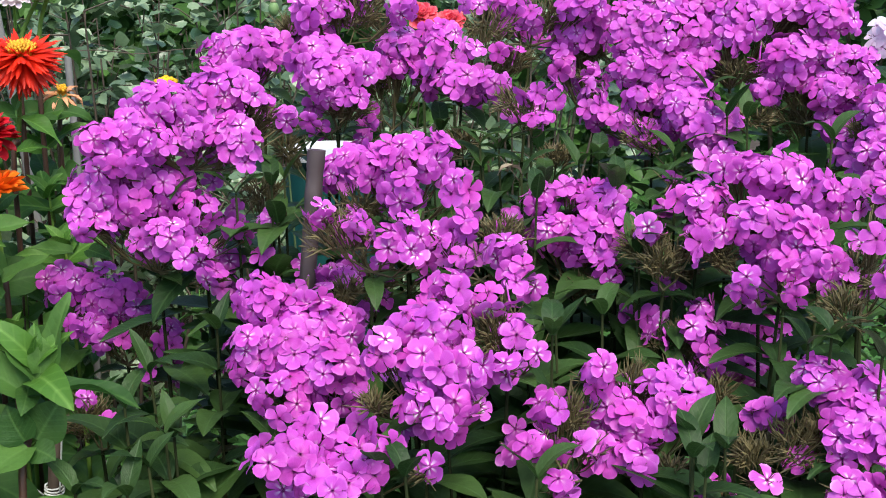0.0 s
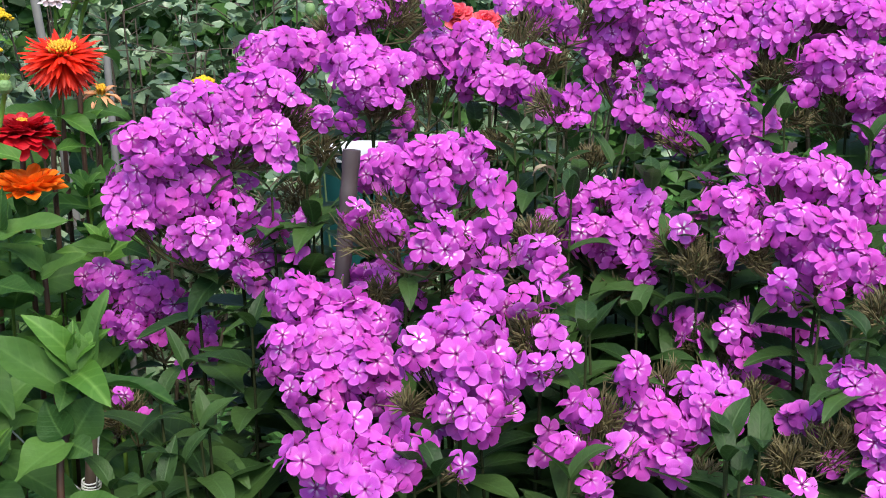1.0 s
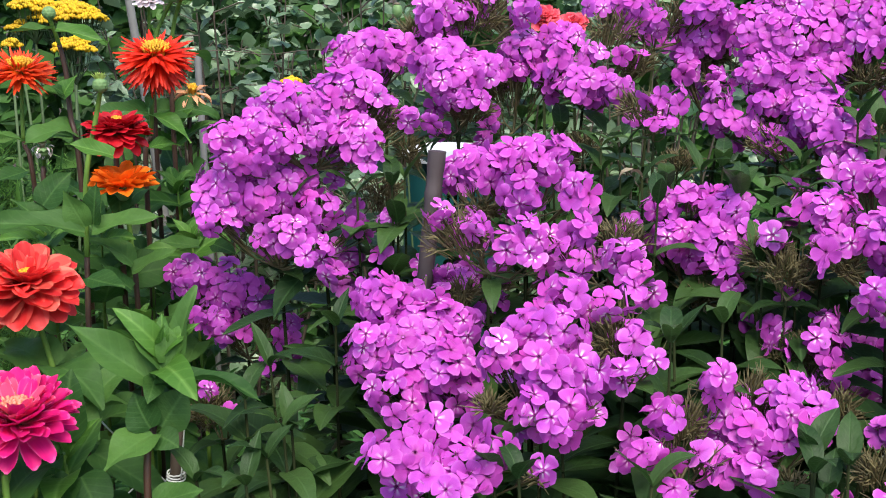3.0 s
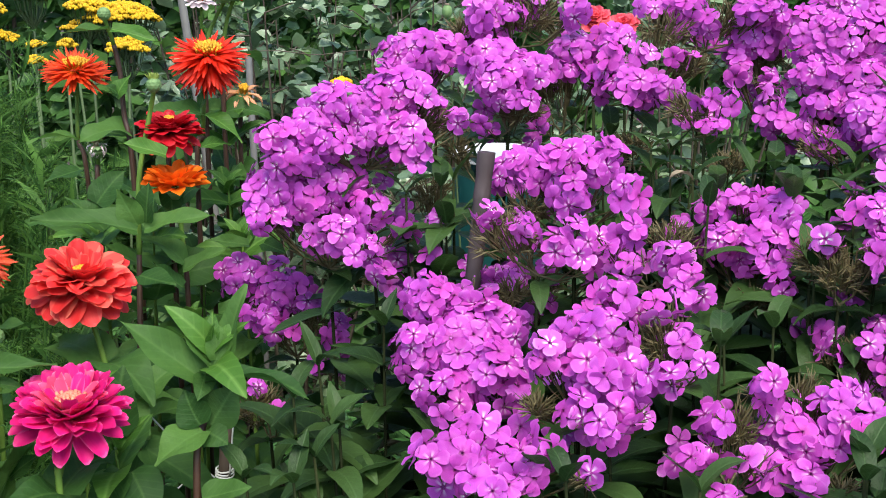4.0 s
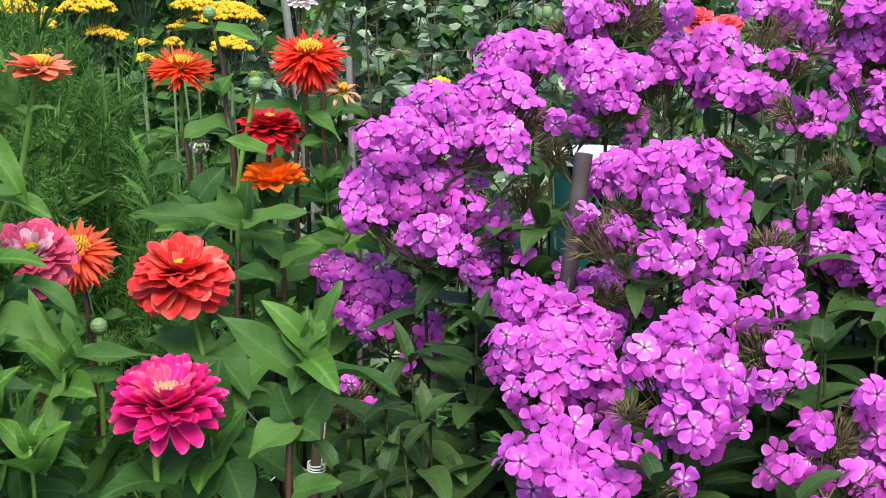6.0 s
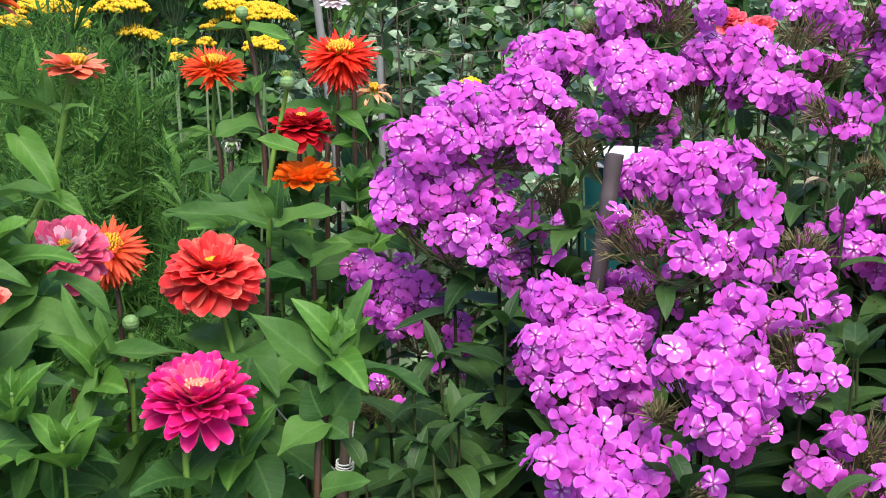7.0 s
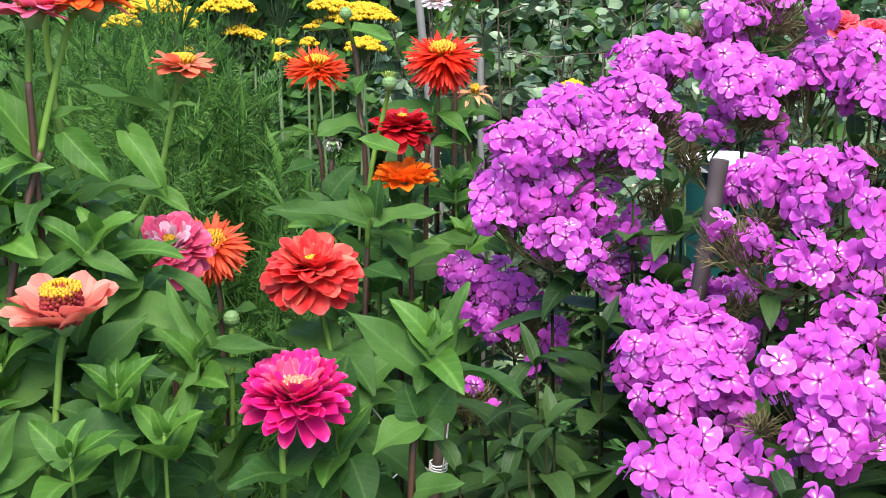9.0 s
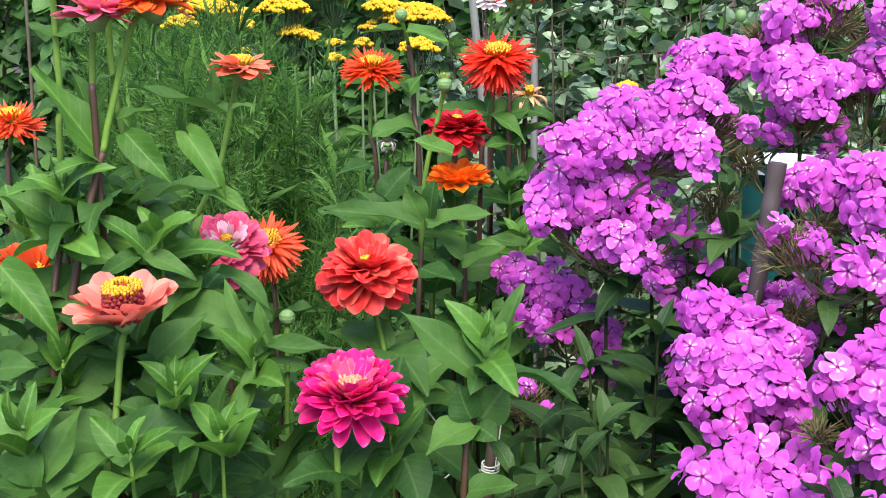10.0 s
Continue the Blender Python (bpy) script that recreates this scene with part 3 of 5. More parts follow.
phlox(((0.196, 0.998, 0.931, 0.009, 0.006), (0.193, 0.983, 0.917, 0.009, 0.008), (0.236, 1.001, 0.943, 0.010, 0.005), (0.234, 0.981, 0.924, 0.015, 0.016), (0.239, 0.962, 0.909, 0.006, 0.006),),
      ((0.220, 0.996, 0.904, 0.015, 0.021),))
phlox(((0.304, 1.098, 0.871, 0.018, 0.017), (0.332, 1.093, 0.876, 0.017, 0.022), (0.337, 1.062, 0.852, 0.010, 0.014), (0.290, 1.114, 0.881, 0.010, 0.011), (0.310, 1.073, 0.853, 0.029, 0.011), (0.269, 1.073, 0.841, 0.011, 0.007),),
      ((0.301, 1.099, 0.837, 0.034, 0.022),))
phlox(((0.272, 0.878, 0.887, 0.015, 0.009), (0.259, 0.879, 0.884, 0.005, 0.005),),
      ((0.235, 0.918, 0.880, 0.015, 0.022),))
phlox(((0.122, 0.828, 0.940, 0.013, 0.013), (0.079, 0.808, 0.919, 0.010, 0.010), (0.071, 0.786, 0.901, 0.010, 0.010), (0.108, 0.779, 0.900, 0.009, 0.009), (0.085, 0.756, 0.882, 0.011, 0.008),),
      ((0.098, 0.823, 0.908, 0.010, 0.014),))
phlox(((0.136, 0.844, 0.899, 0.019, 0.014), (0.152, 0.834, 0.894, 0.020, 0.016), (0.176, 0.860, 0.919, 0.013, 0.011), (0.179, 0.838, 0.903, 0.014, 0.014), (0.201, 0.837, 0.907, 0.005, 0.016), (0.153, 0.806, 0.874, 0.006, 0.011), (0.132, 0.820, 0.880, 0.012, 0.011), (0.186, 0.867, 0.927, 0.012, 0.003),),
      ((0.155, 0.886, 0.909, 0.019, 0.013), (0.175, 0.815, 0.861, 0.010, 0.010),))
phlox(((0.305, 0.868, 0.919, 0.015, 0.014), (0.322, 0.846, 0.909, 0.017, 0.015), (0.341, 0.853, 0.921, 0.015, 0.012), (0.325, 0.827, 0.896, 0.022, 0.016), (0.313, 0.814, 0.883, 0.012, 0.012), (0.340, 0.811, 0.891, 0.010, 0.017), (0.334, 0.785, 0.873, 0.008, 0.010), (0.309, 0.786, 0.865, 0.015, 0.006),),
      ((0.307, 0.849, 0.879, 0.011, 0.021),))
phlox(((0.210, 0.806, 0.855, 0.011, 0.006), (0.250, 0.803, 0.863, 0.009, 0.003),),
      ((0.284, 0.840, 0.873, 0.023, 0.026), (0.249, 0.841, 0.863, 0.016, 0.017),))
phlox(((-0.209, 1.225, 1.157, 0.037, 0.022), (-0.186, 1.236, 1.168, 0.019, 0.008), (-0.225, 1.210, 1.140, 0.024, 0.012),),
      ((-0.171, 1.276, 1.175, 0.011, 0.011),))
phlox(((-0.118, 1.183, 1.131, 0.030, 0.023), (-0.131, 1.199, 1.156, 0.026, 0.017), (-0.086, 1.193, 1.142, 0.021, 0.017), (-0.103, 1.174, 1.116, 0.024, 0.010), (-0.136, 1.155, 1.096, 0.007, 0.007),),
      ((-0.099, 1.193, 1.098, 0.021, 0.011),))
phlox(((-0.047, 1.258, 1.158, 0.022, 0.018), (-0.053, 1.246, 1.139, 0.022, 0.011), (-0.023, 1.239, 1.129, 0.008, 0.009), (-0.077, 1.207, 1.087, 0.003, 0.009),),
      ((-0.079, 1.264, 1.120, 0.016, 0.016),))
phlox(((-0.142, 1.232, 1.195, 0.013, 0.023), (-0.117, 1.239, 1.202, 0.015, 0.007), (-0.045, 1.243, 1.201, 0.012, 0.018), (-0.154, 1.238, 1.207, 0.006, 0.006),),
      ((-0.094, 1.268, 1.193, 0.033, 0.022),))
phlox(((0.027, 1.242, 1.158, 0.014, 0.007), (0.014, 1.219, 1.125, 0.021, 0.018), (0.054, 1.216, 1.122, 0.019, 0.015), (0.066, 1.239, 1.156, 0.015, 0.004), (-0.005, 1.235, 1.147, 0.008, 0.023), (-0.001, 1.254, 1.176, 0.018, 0.009), (-0.103, 1.275, 1.217, 0.031, 0.003),),
      ((0.053, 1.288, 1.180, 0.029, 0.016), (0.080, 1.259, 1.139, 0.018, 0.015),))
phlox(((0.088, 1.139, 1.122, 0.008, 0.007), (0.110, 1.137, 1.122, 0.006, 0.013), (0.090, 1.123, 1.100, 0.009, 0.007),),
      ((0.072, 1.161, 1.108, 0.017, 0.012),))
phlox(((0.078, 1.298, 1.198, 0.019, 0.018), (0.100, 1.290, 1.188, 0.009, 0.011), (0.047, 1.304, 1.204, 0.019, 0.006), (0.153, 1.294, 1.202, 0.023, 0.010),),
      ((0.118, 1.320, 1.185, 0.016, 0.019),))
phlox(((0.152, 1.325, 1.172, 0.028, 0.022), (0.134, 1.305, 1.138, 0.010, 0.019), (0.167, 1.270, 1.095, 0.014, 0.029), (0.167, 1.295, 1.130, 0.006, 0.007), (0.196, 1.254, 1.081, 0.020, 0.010), (0.232, 1.240, 1.070, 0.025, 0.011),),
      ((0.185, 1.359, 1.177, 0.014, 0.017), (0.167, 1.341, 1.145, 0.017, 0.017),))
phlox(((0.255, 1.290, 1.174, 0.049, 0.026), (0.213, 1.305, 1.186, 0.033, 0.019), (0.222, 1.269, 1.135, 0.031, 0.019), (0.260, 1.256, 1.127, 0.027, 0.025), (0.225, 1.248, 1.107, 0.023, 0.015), (0.289, 1.265, 1.150, 0.016, 0.011), (0.217, 1.289, 1.162, 0.032, 0.013),),
      ((0.235, 1.260, 1.080, 0.025, 0.017),))
phlox(((0.265, 1.220, 1.099, 0.029, 0.023), (0.281, 1.199, 1.078, 0.023, 0.020), (0.293, 1.177, 1.054, 0.013, 0.018), (0.303, 1.202, 1.088, 0.011, 0.013),),
      ((0.219, 1.235, 1.062, 0.022, 0.015),))
phlox(((0.326, 1.275, 1.189, 0.027, 0.024), (0.318, 1.263, 1.168, 0.017, 0.012), (0.286, 1.292, 1.200, 0.026, 0.009), (0.244, 1.306, 1.208, 0.033, 0.008), (0.368, 1.271, 1.201, 0.033, 0.010),),
      ((0.322, 1.268, 1.129, 0.023, 0.018), (0.333, 1.227, 1.081, 0.022, 0.013), (0.393, 1.289, 1.187, 0.023, 0.010),))
phlox(((0.396, 1.250, 1.152, 0.040, 0.019), (0.376, 1.246, 1.138, 0.023, 0.020), (0.438, 1.228, 1.142, 0.023, 0.019), (0.349, 1.237, 1.114, 0.016, 0.009), (0.414, 1.217, 1.116, 0.025, 0.019), (0.447, 1.209, 1.123, 0.007, 0.022),),
      ((0.399, 1.248, 1.104, 0.027, 0.019),))
phlox(((0.436, 1.224, 1.079, 0.027, 0.019), (0.442, 1.198, 1.052, 0.023, 0.011),),
      ((0.396, 1.271, 1.072, 0.019, 0.013),))
phlox(((0.421, 1.243, 1.188, 0.026, 0.017), (0.407, 1.261, 1.206, 0.026, 0.008),),
      ((0.405, 1.288, 1.193, 0.017, 0.010),))
phlox(((0.445, 1.161, 1.099, 0.013, 0.022), (0.438, 1.126, 1.056, 0.014, 0.018), (0.446, 1.178, 1.121, 0.012, 0.004), (0.440, 1.143, 1.076, 0.012, 0.012),),
      ((0.439, 1.181, 1.076, 0.012, 0.012),))
phlox(((0.232, 1.132, 1.036, 0.007, 0.004), (0.215, 1.052, 0.947, 0.010, 0.008),),
      ((0.243, 1.088, 0.954, 0.014, 0.014),))
phlox((), ((0.022, 1.230, 1.057, 0.018, 0.013),))
phlox((), ((0.123, 1.221, 1.041, 0.019, 0.014),))
phlox((), ((0.180, 1.013, 0.994, 0.016, 0.016),))
phlox(((0.469, 1.231, 1.171, 0.009, 0.016),), (), "white")
leafy_phlox(0.025, 1.103, 1.057)
leafy_phlox(0.052, 1.078, 1.039)
leafy_phlox(0.072, 1.139, 1.045)
leafy_phlox(0.092, 1.098, 1.047)
leafy_phlox(0.122, 1.173, 1.027)
leafy_phlox(0.136, 1.091, 1.037)
leafy_phlox(0.160, 1.109, 1.039)
leafy_phlox(0.176, 1.066, 1.042)
leafy_phlox(0.204, 1.101, 1.035)
leafy_phlox(0.051, 1.185, 1.067)
leafy_phlox(0.087, 1.182, 1.061)
leafy_phlox(0.136, 1.196, 1.053)
leafy_phlox(0.174, 1.171, 1.051)
leafy_phlox(0.209, 1.165, 1.052)
leafy_phlox(0.223, 1.057, 1.044)
leafy_phlox(0.203, 0.998, 0.993)
leafy_phlox(0.325, 1.197, 1.095)
leafy_phlox(0.345, 1.160, 1.094)
leafy_phlox(0.304, 1.236, 1.115)
leafy_phlox(0.360, 1.132, 1.081)
leafy_phlox(0.048, 0.958, 0.967)
leafy_phlox(0.085, 0.931, 0.955)
leafy_phlox(0.109, 0.924, 0.942)
leafy_phlox(0.150, 0.942, 0.951)
leafy_phlox(0.129, 0.891, 0.948)
leafy_phlox(0.257, 0.921, 0.958)
leafy_phlox(0.293, 0.911, 0.961)
leafy_phlox(0.310, 0.902, 0.949)
leafy_phlox(0.339, 0.892, 0.952)
leafy_phlox(0.192, 0.764, 0.904)
leafy_phlox(0.241, 0.793, 0.900)
leafy_phlox(0.172, 0.805, 0.886)
leafy_phlox(0.038, 0.830, 0.903)
leafy_phlox(0.040, 0.779, 0.888)
leafy_phlox(0.007, 0.760, 0.893)
leafy_phlox(-0.018, 0.780, 0.888)
leafy_phlox(0.193, 0.808, 0.903)
leafy_phlox(-0.093, 1.283, 1.064)
leafy_phlox(-0.016, 1.289, 1.083)
leafy_phlox(-0.027, 1.237, 1.071)
leafy_phlox(-0.173, 1.169, 1.039)
leafy_phlox(-0.183, 1.115, 1.038)
leafy_phlox(-0.199, 1.110, 1.027)
leafy_phlox(-0.157, 1.080, 0.999)
leafy_phlox(-0.236, 1.043, 0.919)
leafy_phlox(-0.237, 0.991, 0.892)
leafy_phlox(-0.224, 0.950, 0.863)
leafy_phlox(-0.203, 0.892, 0.846)
leafy_phlox(-0.272, 0.939, 0.868)
leafy_phlox(-0.258, 0.895, 0.834)
leafy_phlox(-0.230, 0.880, 0.834)
leafy_phlox(-0.229, 0.923, 0.854)
leafy_phlox(-0.176, 0.899, 0.848)


# ---- zinnias ----
ZINNIA_LEAVES = leaf_set(10, 0.078, 0.042, ovate, ZINNIA_LEAF, 5, (-0.2, 1.7), 0.3, 0.115, 10)
YOUNG_LEAVES = leaf_set(6, 0.058, 0.023, ovate, ZINNIA_YOUNG_LIT, 6, (0.0, 1.3), 0.3, 0.06, 7)


def petal_set(mat, kind, seed, fine=False):
    r, out = random.Random(seed), []
    for k in range(4):
        b = Build()
        if kind in ("spider", "quill"):
            blade(b, 0.040, 0.0066 if kind == "spider" else 0.0066, strap, r.uniform(0.0, 0.6) if kind == "quill" else r.uniform(0.2, 1.2), r.uniform(-1.2, -0.5), 0.05, 6, 2, r.uniform(0, 6), start=0.25)
        elif kind == "wilted":
            blade(b, 0.036, 0.010, strap, r.uniform(0.8, 2.4), 0.8, 0.12, 6, 2, r.uniform(0, 6), start=0.2)
        elif kind == "bowl":
            blade(b, 0.040, 0.020, spoon, r.uniform(-0.5, 0.3), r.uniform(0.2, 0.6), 0.03, 7, 4, r.uniform(0, 6), start=0.0)
        else:
            blade(b, 0.040, {"cone": 0.0235, "semi": 0.020}.get(kind, 0.0150 if fine else 0.0205), spoon, r.uniform(-0.3, 0.35) if fine or kind == "cone" else r.uniform(0.1, 1.0), r.uniform(0.2, 0.7) if fine else r.uniform(-0.2, 0.5), 0.045, 10, 4, r.uniform(0, 6), start=0.2)
        out.append(b.mesh("petal", mat))
    return out


def stalk(t, base, top, way, green, tip=0.0036):
    """The stem through given places and down to the soil: the first few stretches green, the rest reddish."""
    pts = [Vector(top)] + [Vector(p) - base for p in way]
    if len(pts) < 2:
        pts.append(Vector(top) * 0.7)
    last, run = pts[-1], pts[-1] - pts[-2]
    pts += [Vector((last.x + run.x * 0.2, last.y + run.y * 0.2, last.z * 0.5)), Vector((last.x + run.x * 0.2, last.y + run.y * 0.2, -0.02))]
    smooth = [pts[0]]
    for i in range(len(pts) - 1):
        p0, p1, p2, p3 = pts[max(i - 1, 0)], pts[i], pts[i + 1], pts[min(i + 2, len(pts) - 1)]
        for k in range(1, 9):
            u = k / 8
            smooth.append(0.5 * (2 * p1 + (p2 - p0) * u + (2 * p0 - 5 * p1 + 4 * p2 - p3) * u * u + (3 * p1 - p0 - 3 * p2 + p3) * u ** 3))
    cut = min(8 * green, len(smooth) - 2)
    b = Build()
    tube(b, smooth[:cut + 1], [tip] + [min(0.0025, tip + 0.0002 * k) + 0.00002 * k for k in range(cut)], 8)
    part("flower_stalk", b, ZINNIA_GREEN, t, "pale green upper stalk")
    b = Build()
    tube(b, smooth[cut:], [0.0029 + 0.00002 * k for k in range(len(smooth) - cut)], 8)
    part("stem", b, ZINNIA_BROWN, t, "reddish-brown lower stem")
    return smooth


def clasp(s):
    """Half width of a broad zinnia leaf that clasps its stem and runs out to a point."""
    if s < 0.3:
        return 0.58 + 0.42 * math.sin(s / 0.3 * math.pi / 2)
    return math.cos(min(1.0, ((s - 0.3) / 0.7) ** 1.05) * math.pi / 2) ** 1.15


# full-grown leaves in the lighter green, brightness of sunlight put into the colour
LIT_BROAD = leaf_set(8, 0.084, 0.040, clasp, ZINNIA_YOUNG_LIT, 16, (-0.2, 1.1), 0.42, 0.10, 12)
BROAD_LEAVES = leaf_set(14, 0.084, 0.040, clasp, ZINNIA_LEAF, 15, (-0.3, 1.1), 0.42, 0.10, 12)


def set_leaves(t, rows, r):
    """Large leaves of known place: where each leaves its stem, where its point is, and its width."""
    for row in rows:
        a, tip = Vector(row[:3]) - t.location, Vector(row[3:6]) - t.location
        pose_leaf = aim(a, tip - a, (0.1 + r.uniform(-.6, .6), -0.4 + r.uniform(-.35, .3), 0.9))
        long = (tip - a).length / 0.072
        # above 1 m, most take the lighter green that stands for sunlight
        part("leaf", r.choice(LIT_BROAD if row[2] > 1.0 and r.random() < 0.6 else BROAD_LEAVES), None, t, "", pose_leaf @ Matrix.Diagonal((row[6] / 0.037, long, long, 1)))


def leaf_pair(t, at, a, r, size, meshes, rise=(0.0, 0.5)):
    if at.z > 0.95 and rise[0] < 0.2:  # the upper leaves arch over
        rise, size = (-0.25, 0.45), min(size, 0.75)
    for q in (0, math.pi):
        w = a + q + r.uniform(-0.35, 0.35)
        d = Vector((math.cos(w), math.sin(w), r.uniform(*rise)))
        up = (r.uniform(-.3, .4), r.uniform(-.35, .35) - (0.6 if at.z > 0.9 else 0.2), 1)  # blades turn to the sun
        part("leaf", r.choice(meshes), None, t, "", aim(at, d, up, size * r.uniform(0.8, 1.2)))


ZINNIA_SAY = {
    "double": "double zinnia with many broad overlapping petals, colour ",
    "spider": "shaggy cactus-flowered zinnia with narrow quilled petals, colour ",
    "quill": "cactus-flowered zinnia with quilled petals round a yellow centre, colour ",
    "bowl": "zinnia with a full upright bowl of petals, colour ",
    "semi": "zinnia with a shallow cup of broad petals, colour ",
    "cone": "single zinnia with a tall dark cone and yellow crown, petals ",
    "wilted": "withered zinnia with limp hanging petals, colour ",
}


def zinnia(kind, variety, x, y, z, radius, tilt, way=(), green=2, leaves=()):
    r = random.Random(int(x * 6661 + y * 3331 + z * 997))
    base = Vector((x + r.uniform(-0.05, 0.05), y + r.uniform(-0.03, 0.06), 0))
    t = thing("zinnia", base, ZINNIA_SAY[kind] + variety.replace("_", "-"), "zinnia", "zinnias in the flower bed")
    top = Vector((x, y, z)) - base
    deep = {"bowl": 0.42, "quill": 0.32, "double": 0.45, "spider": 0.30, "semi": 0.34, "cone": 0.35, "wilted": 0.3}[kind] * radius
    neck = top - Vector((0, 0, deep))
    line = stalk(t, base, neck, way, green)
    to_eye = Vector((-x, -y, 0)).normalized()
    nrm = (Vector((0, 0, 1)) + to_eye * math.tan(radians(tilt)) + wobble(0.05)).normalized()
    pose_head = face(neck, nrm, r.uniform(0, 6))
    b = Build()
    tube(b, ((0, 0, -0.004), (0, 0, 0.002), (0, 0, 0.007), (0, 0, 0.012)), (0.004, 0.008, 0.0105, 0.009), 12)
    for row in range(3):
        for i in range(12):
            m = Matrix.Rotation(2 * math.pi * (i + row * 0.5) / 12, 4, "Z") @ Matrix.Translation((0, 0.006 + row * 0.0015, row * 0.0035)) @ Matrix.Rotation(1.0, 4, "X")
            blade(b, 0.007, 0.006, ovate, -0.6, 0.1, 0, 3, 2, m=m)
    head = part("flower_head", b, BUD, t, "", pose_head)
    fine = variety == "pink"
    meshes = petal_set(PETAL[variety], kind, int(x * 999), fine)
    inner = {"mauve": "blossom", "pink": "pink_heart", "red": "red_worn"}.get(variety)
    heart = petal_set(PETAL[inner], kind, int(x * 999) + 1, fine) if inner else meshes
    # rows of petals from the outside in: height, reach, rise in degrees, count
    rows = {
        "double": ((0.008, 1.0, -8, 14), (0.009, 1.0, 9, 15), (0.010, 0.98, 19, 16), (0.011, 0.93, 29, 15), (0.012, 0.86, 39, 15), (0.013, 0.77, 49, 14), (0.014, 0.67, 58, 12), (0.015, 0.56, 66, 10), (0.016, 0.45, 76, 8)),
        "spider": ((0.008, 1.0, -55, 16), (0.010, 1.0, -34, 20), (0.012, 1.0, -14, 20), (0.013, 0.95, 6, 18), (0.014, 0.82, 22, 14), (0.014, 0.55, 40, 12)),
        "semi": ((0.010, 1.0, 4, 13), (0.012, 0.95, 18, 12), (0.013, 0.8, 34, 9)),
        "cone": ((0.006, 1.0, 24, 11), (0.008, 0.97, 36, 6)),
        "bowl": ((0.009, 1.0, 20, 15), (0.010, 1.0, 33, 15), (0.011, 0.92, 46, 13), (0.012, 0.74, 60, 10)),
        "quill": ((0.009, 1.0, -14, 18), (0.010, 1.0, -4, 20), (0.012, 0.93, 13, 18), (0.013, 0.78, 30, 14), (0.014, 0.55, 46, 10)),
        "wilted": ((0.010, 1.0, -50, 9), (0.012, 0.9, -25, 8), (0.013, 0.7, 10, 6)),
    }[kind]
    if fine:  # open heart
        rows = rows[:-2]
    for z0, reach, rise, count in rows:
        count = int(count * (1.2 if fine else 0.95 if variety == "red" else 2.3 if kind == "spider" else 2.0)) if fine or variety == "red" or kind in ("spider", "quill") else count
        for i in range(count):
            a = 2 * math.pi * (i + r.uniform(-0.18, 0.18)) / count + z0 * 300
            e = radians(rise - 8 + r.uniform(-9, 9) * {"spider": 2, "quill": 2, "wilted": 2, "double": 2.0 if variety == "red" else 1.3}.get(kind, 1))
            m = Matrix.Rotation(a, 4, "Z") @ Matrix.Translation((0, 0.0055, z0)) @ Matrix.Rotation(e, 4, "X") @ Matrix.Rotation(r.uniform(-.3, .3), 4, "Y")
            size = (radius - 0.004) / 0.040 * reach * r.uniform(0.93, 1.05)
            within = r.random() < 0.25 if variety == "red" else r.random() < 0.75 and rise > {"pink": 45, "mauve": 50}.get(variety, 90)
            part("petal", r.choice(heart if within else meshes), None, head, "", m @ Matrix.Scale(size * (r.uniform(0.86, 1.06) if variety == "red" else 1.0), 4))
    # disc: a low cushion, or a tall cone with a ring of yellow stars
    b, cone = Build(), kind == "cone"
    if cone:
        c = Build()
        for i in range(130):
            u = i / 130
            a, hh = i * 2.4, 0.010 + 0.025 * u
            rr = 0.0150 * (1 - 0.24 * u)
            d = Vector((math.cos(a), math.sin(a), 0.5))
            tube(c, (Vector((math.cos(a) * rr * 0.3, math.sin(a) * rr * 0.3, hh - 0.003)), Vector((math.cos(a) * rr, math.sin(a) * rr, hh)), Vector((math.cos(a) * rr, math.sin(a) * rr, hh)) + d * 0.003), (0.003, 0.0026, 0.0012), 4)
        part("cone", c, CONE, head, "dark red scaly cone")
    hi = 0.0375 if cone else {"bowl": 0.017, "quill": 0.024, "double": 0.025, "spider": 0.024, "semi": 0.022, "wilted": 0.022}[kind]
    hi = hi if radius > 0.03 else 0.015
    wide = 0.0135 if cone else (0.009 if fine else 0.007 if kind == "double" else 0.0125 * radius / 0.04)
    for i in range({"double": 44 if fine else 22, "wilted": 16, "bowl": 30, "cone": 110}.get(kind, 70)):
        a, q = i * 2.39996, math.sqrt((i + 0.5) / (110 if cone else 70))
        if cone and q < 0.45:
            continue
        rr = wide * q
        p = Vector((math.cos(a) * rr, math.sin(a) * rr, hi - q * q * 0.004))
        d = Vector((math.cos(a) * q * 0.9, math.sin(a) * q * 0.9, 1)) * (r.uniform(0.0015, 0.003) if cone else r.uniform(0.003, 0.005) * (1.6 if fine else 1))
        tube(b, (p - Vector((0, 0, 0.006)), p, p + d), (0.0009, 0.0010, 0.0016), 4)
    part("disc", b, CREAM if fine else (DRY if variety == "blush" else DISC), head, "pale salmon centre" if fine else "yellow disc florets")
    a = r.uniform(0, 3.1)
    set_leaves(t, leaves, r)
    below = min((q[2] for q in leaves), default=9.0) - 0.04
    drop = 0.0
    for i in range(1, len(line)):
        drop += (line[i] - line[i - 1]).length
        if drop > 0.07 and i >= min(8 * green - 4, 12) and 0.25 < line[i].z < below:
            leaf_pair(t, line[i], a, r, min(1.1, 0.62 + 0.02 * i), ZINNIA_LEAVES)
            a, drop = a + 1.57, 0.0
    return t


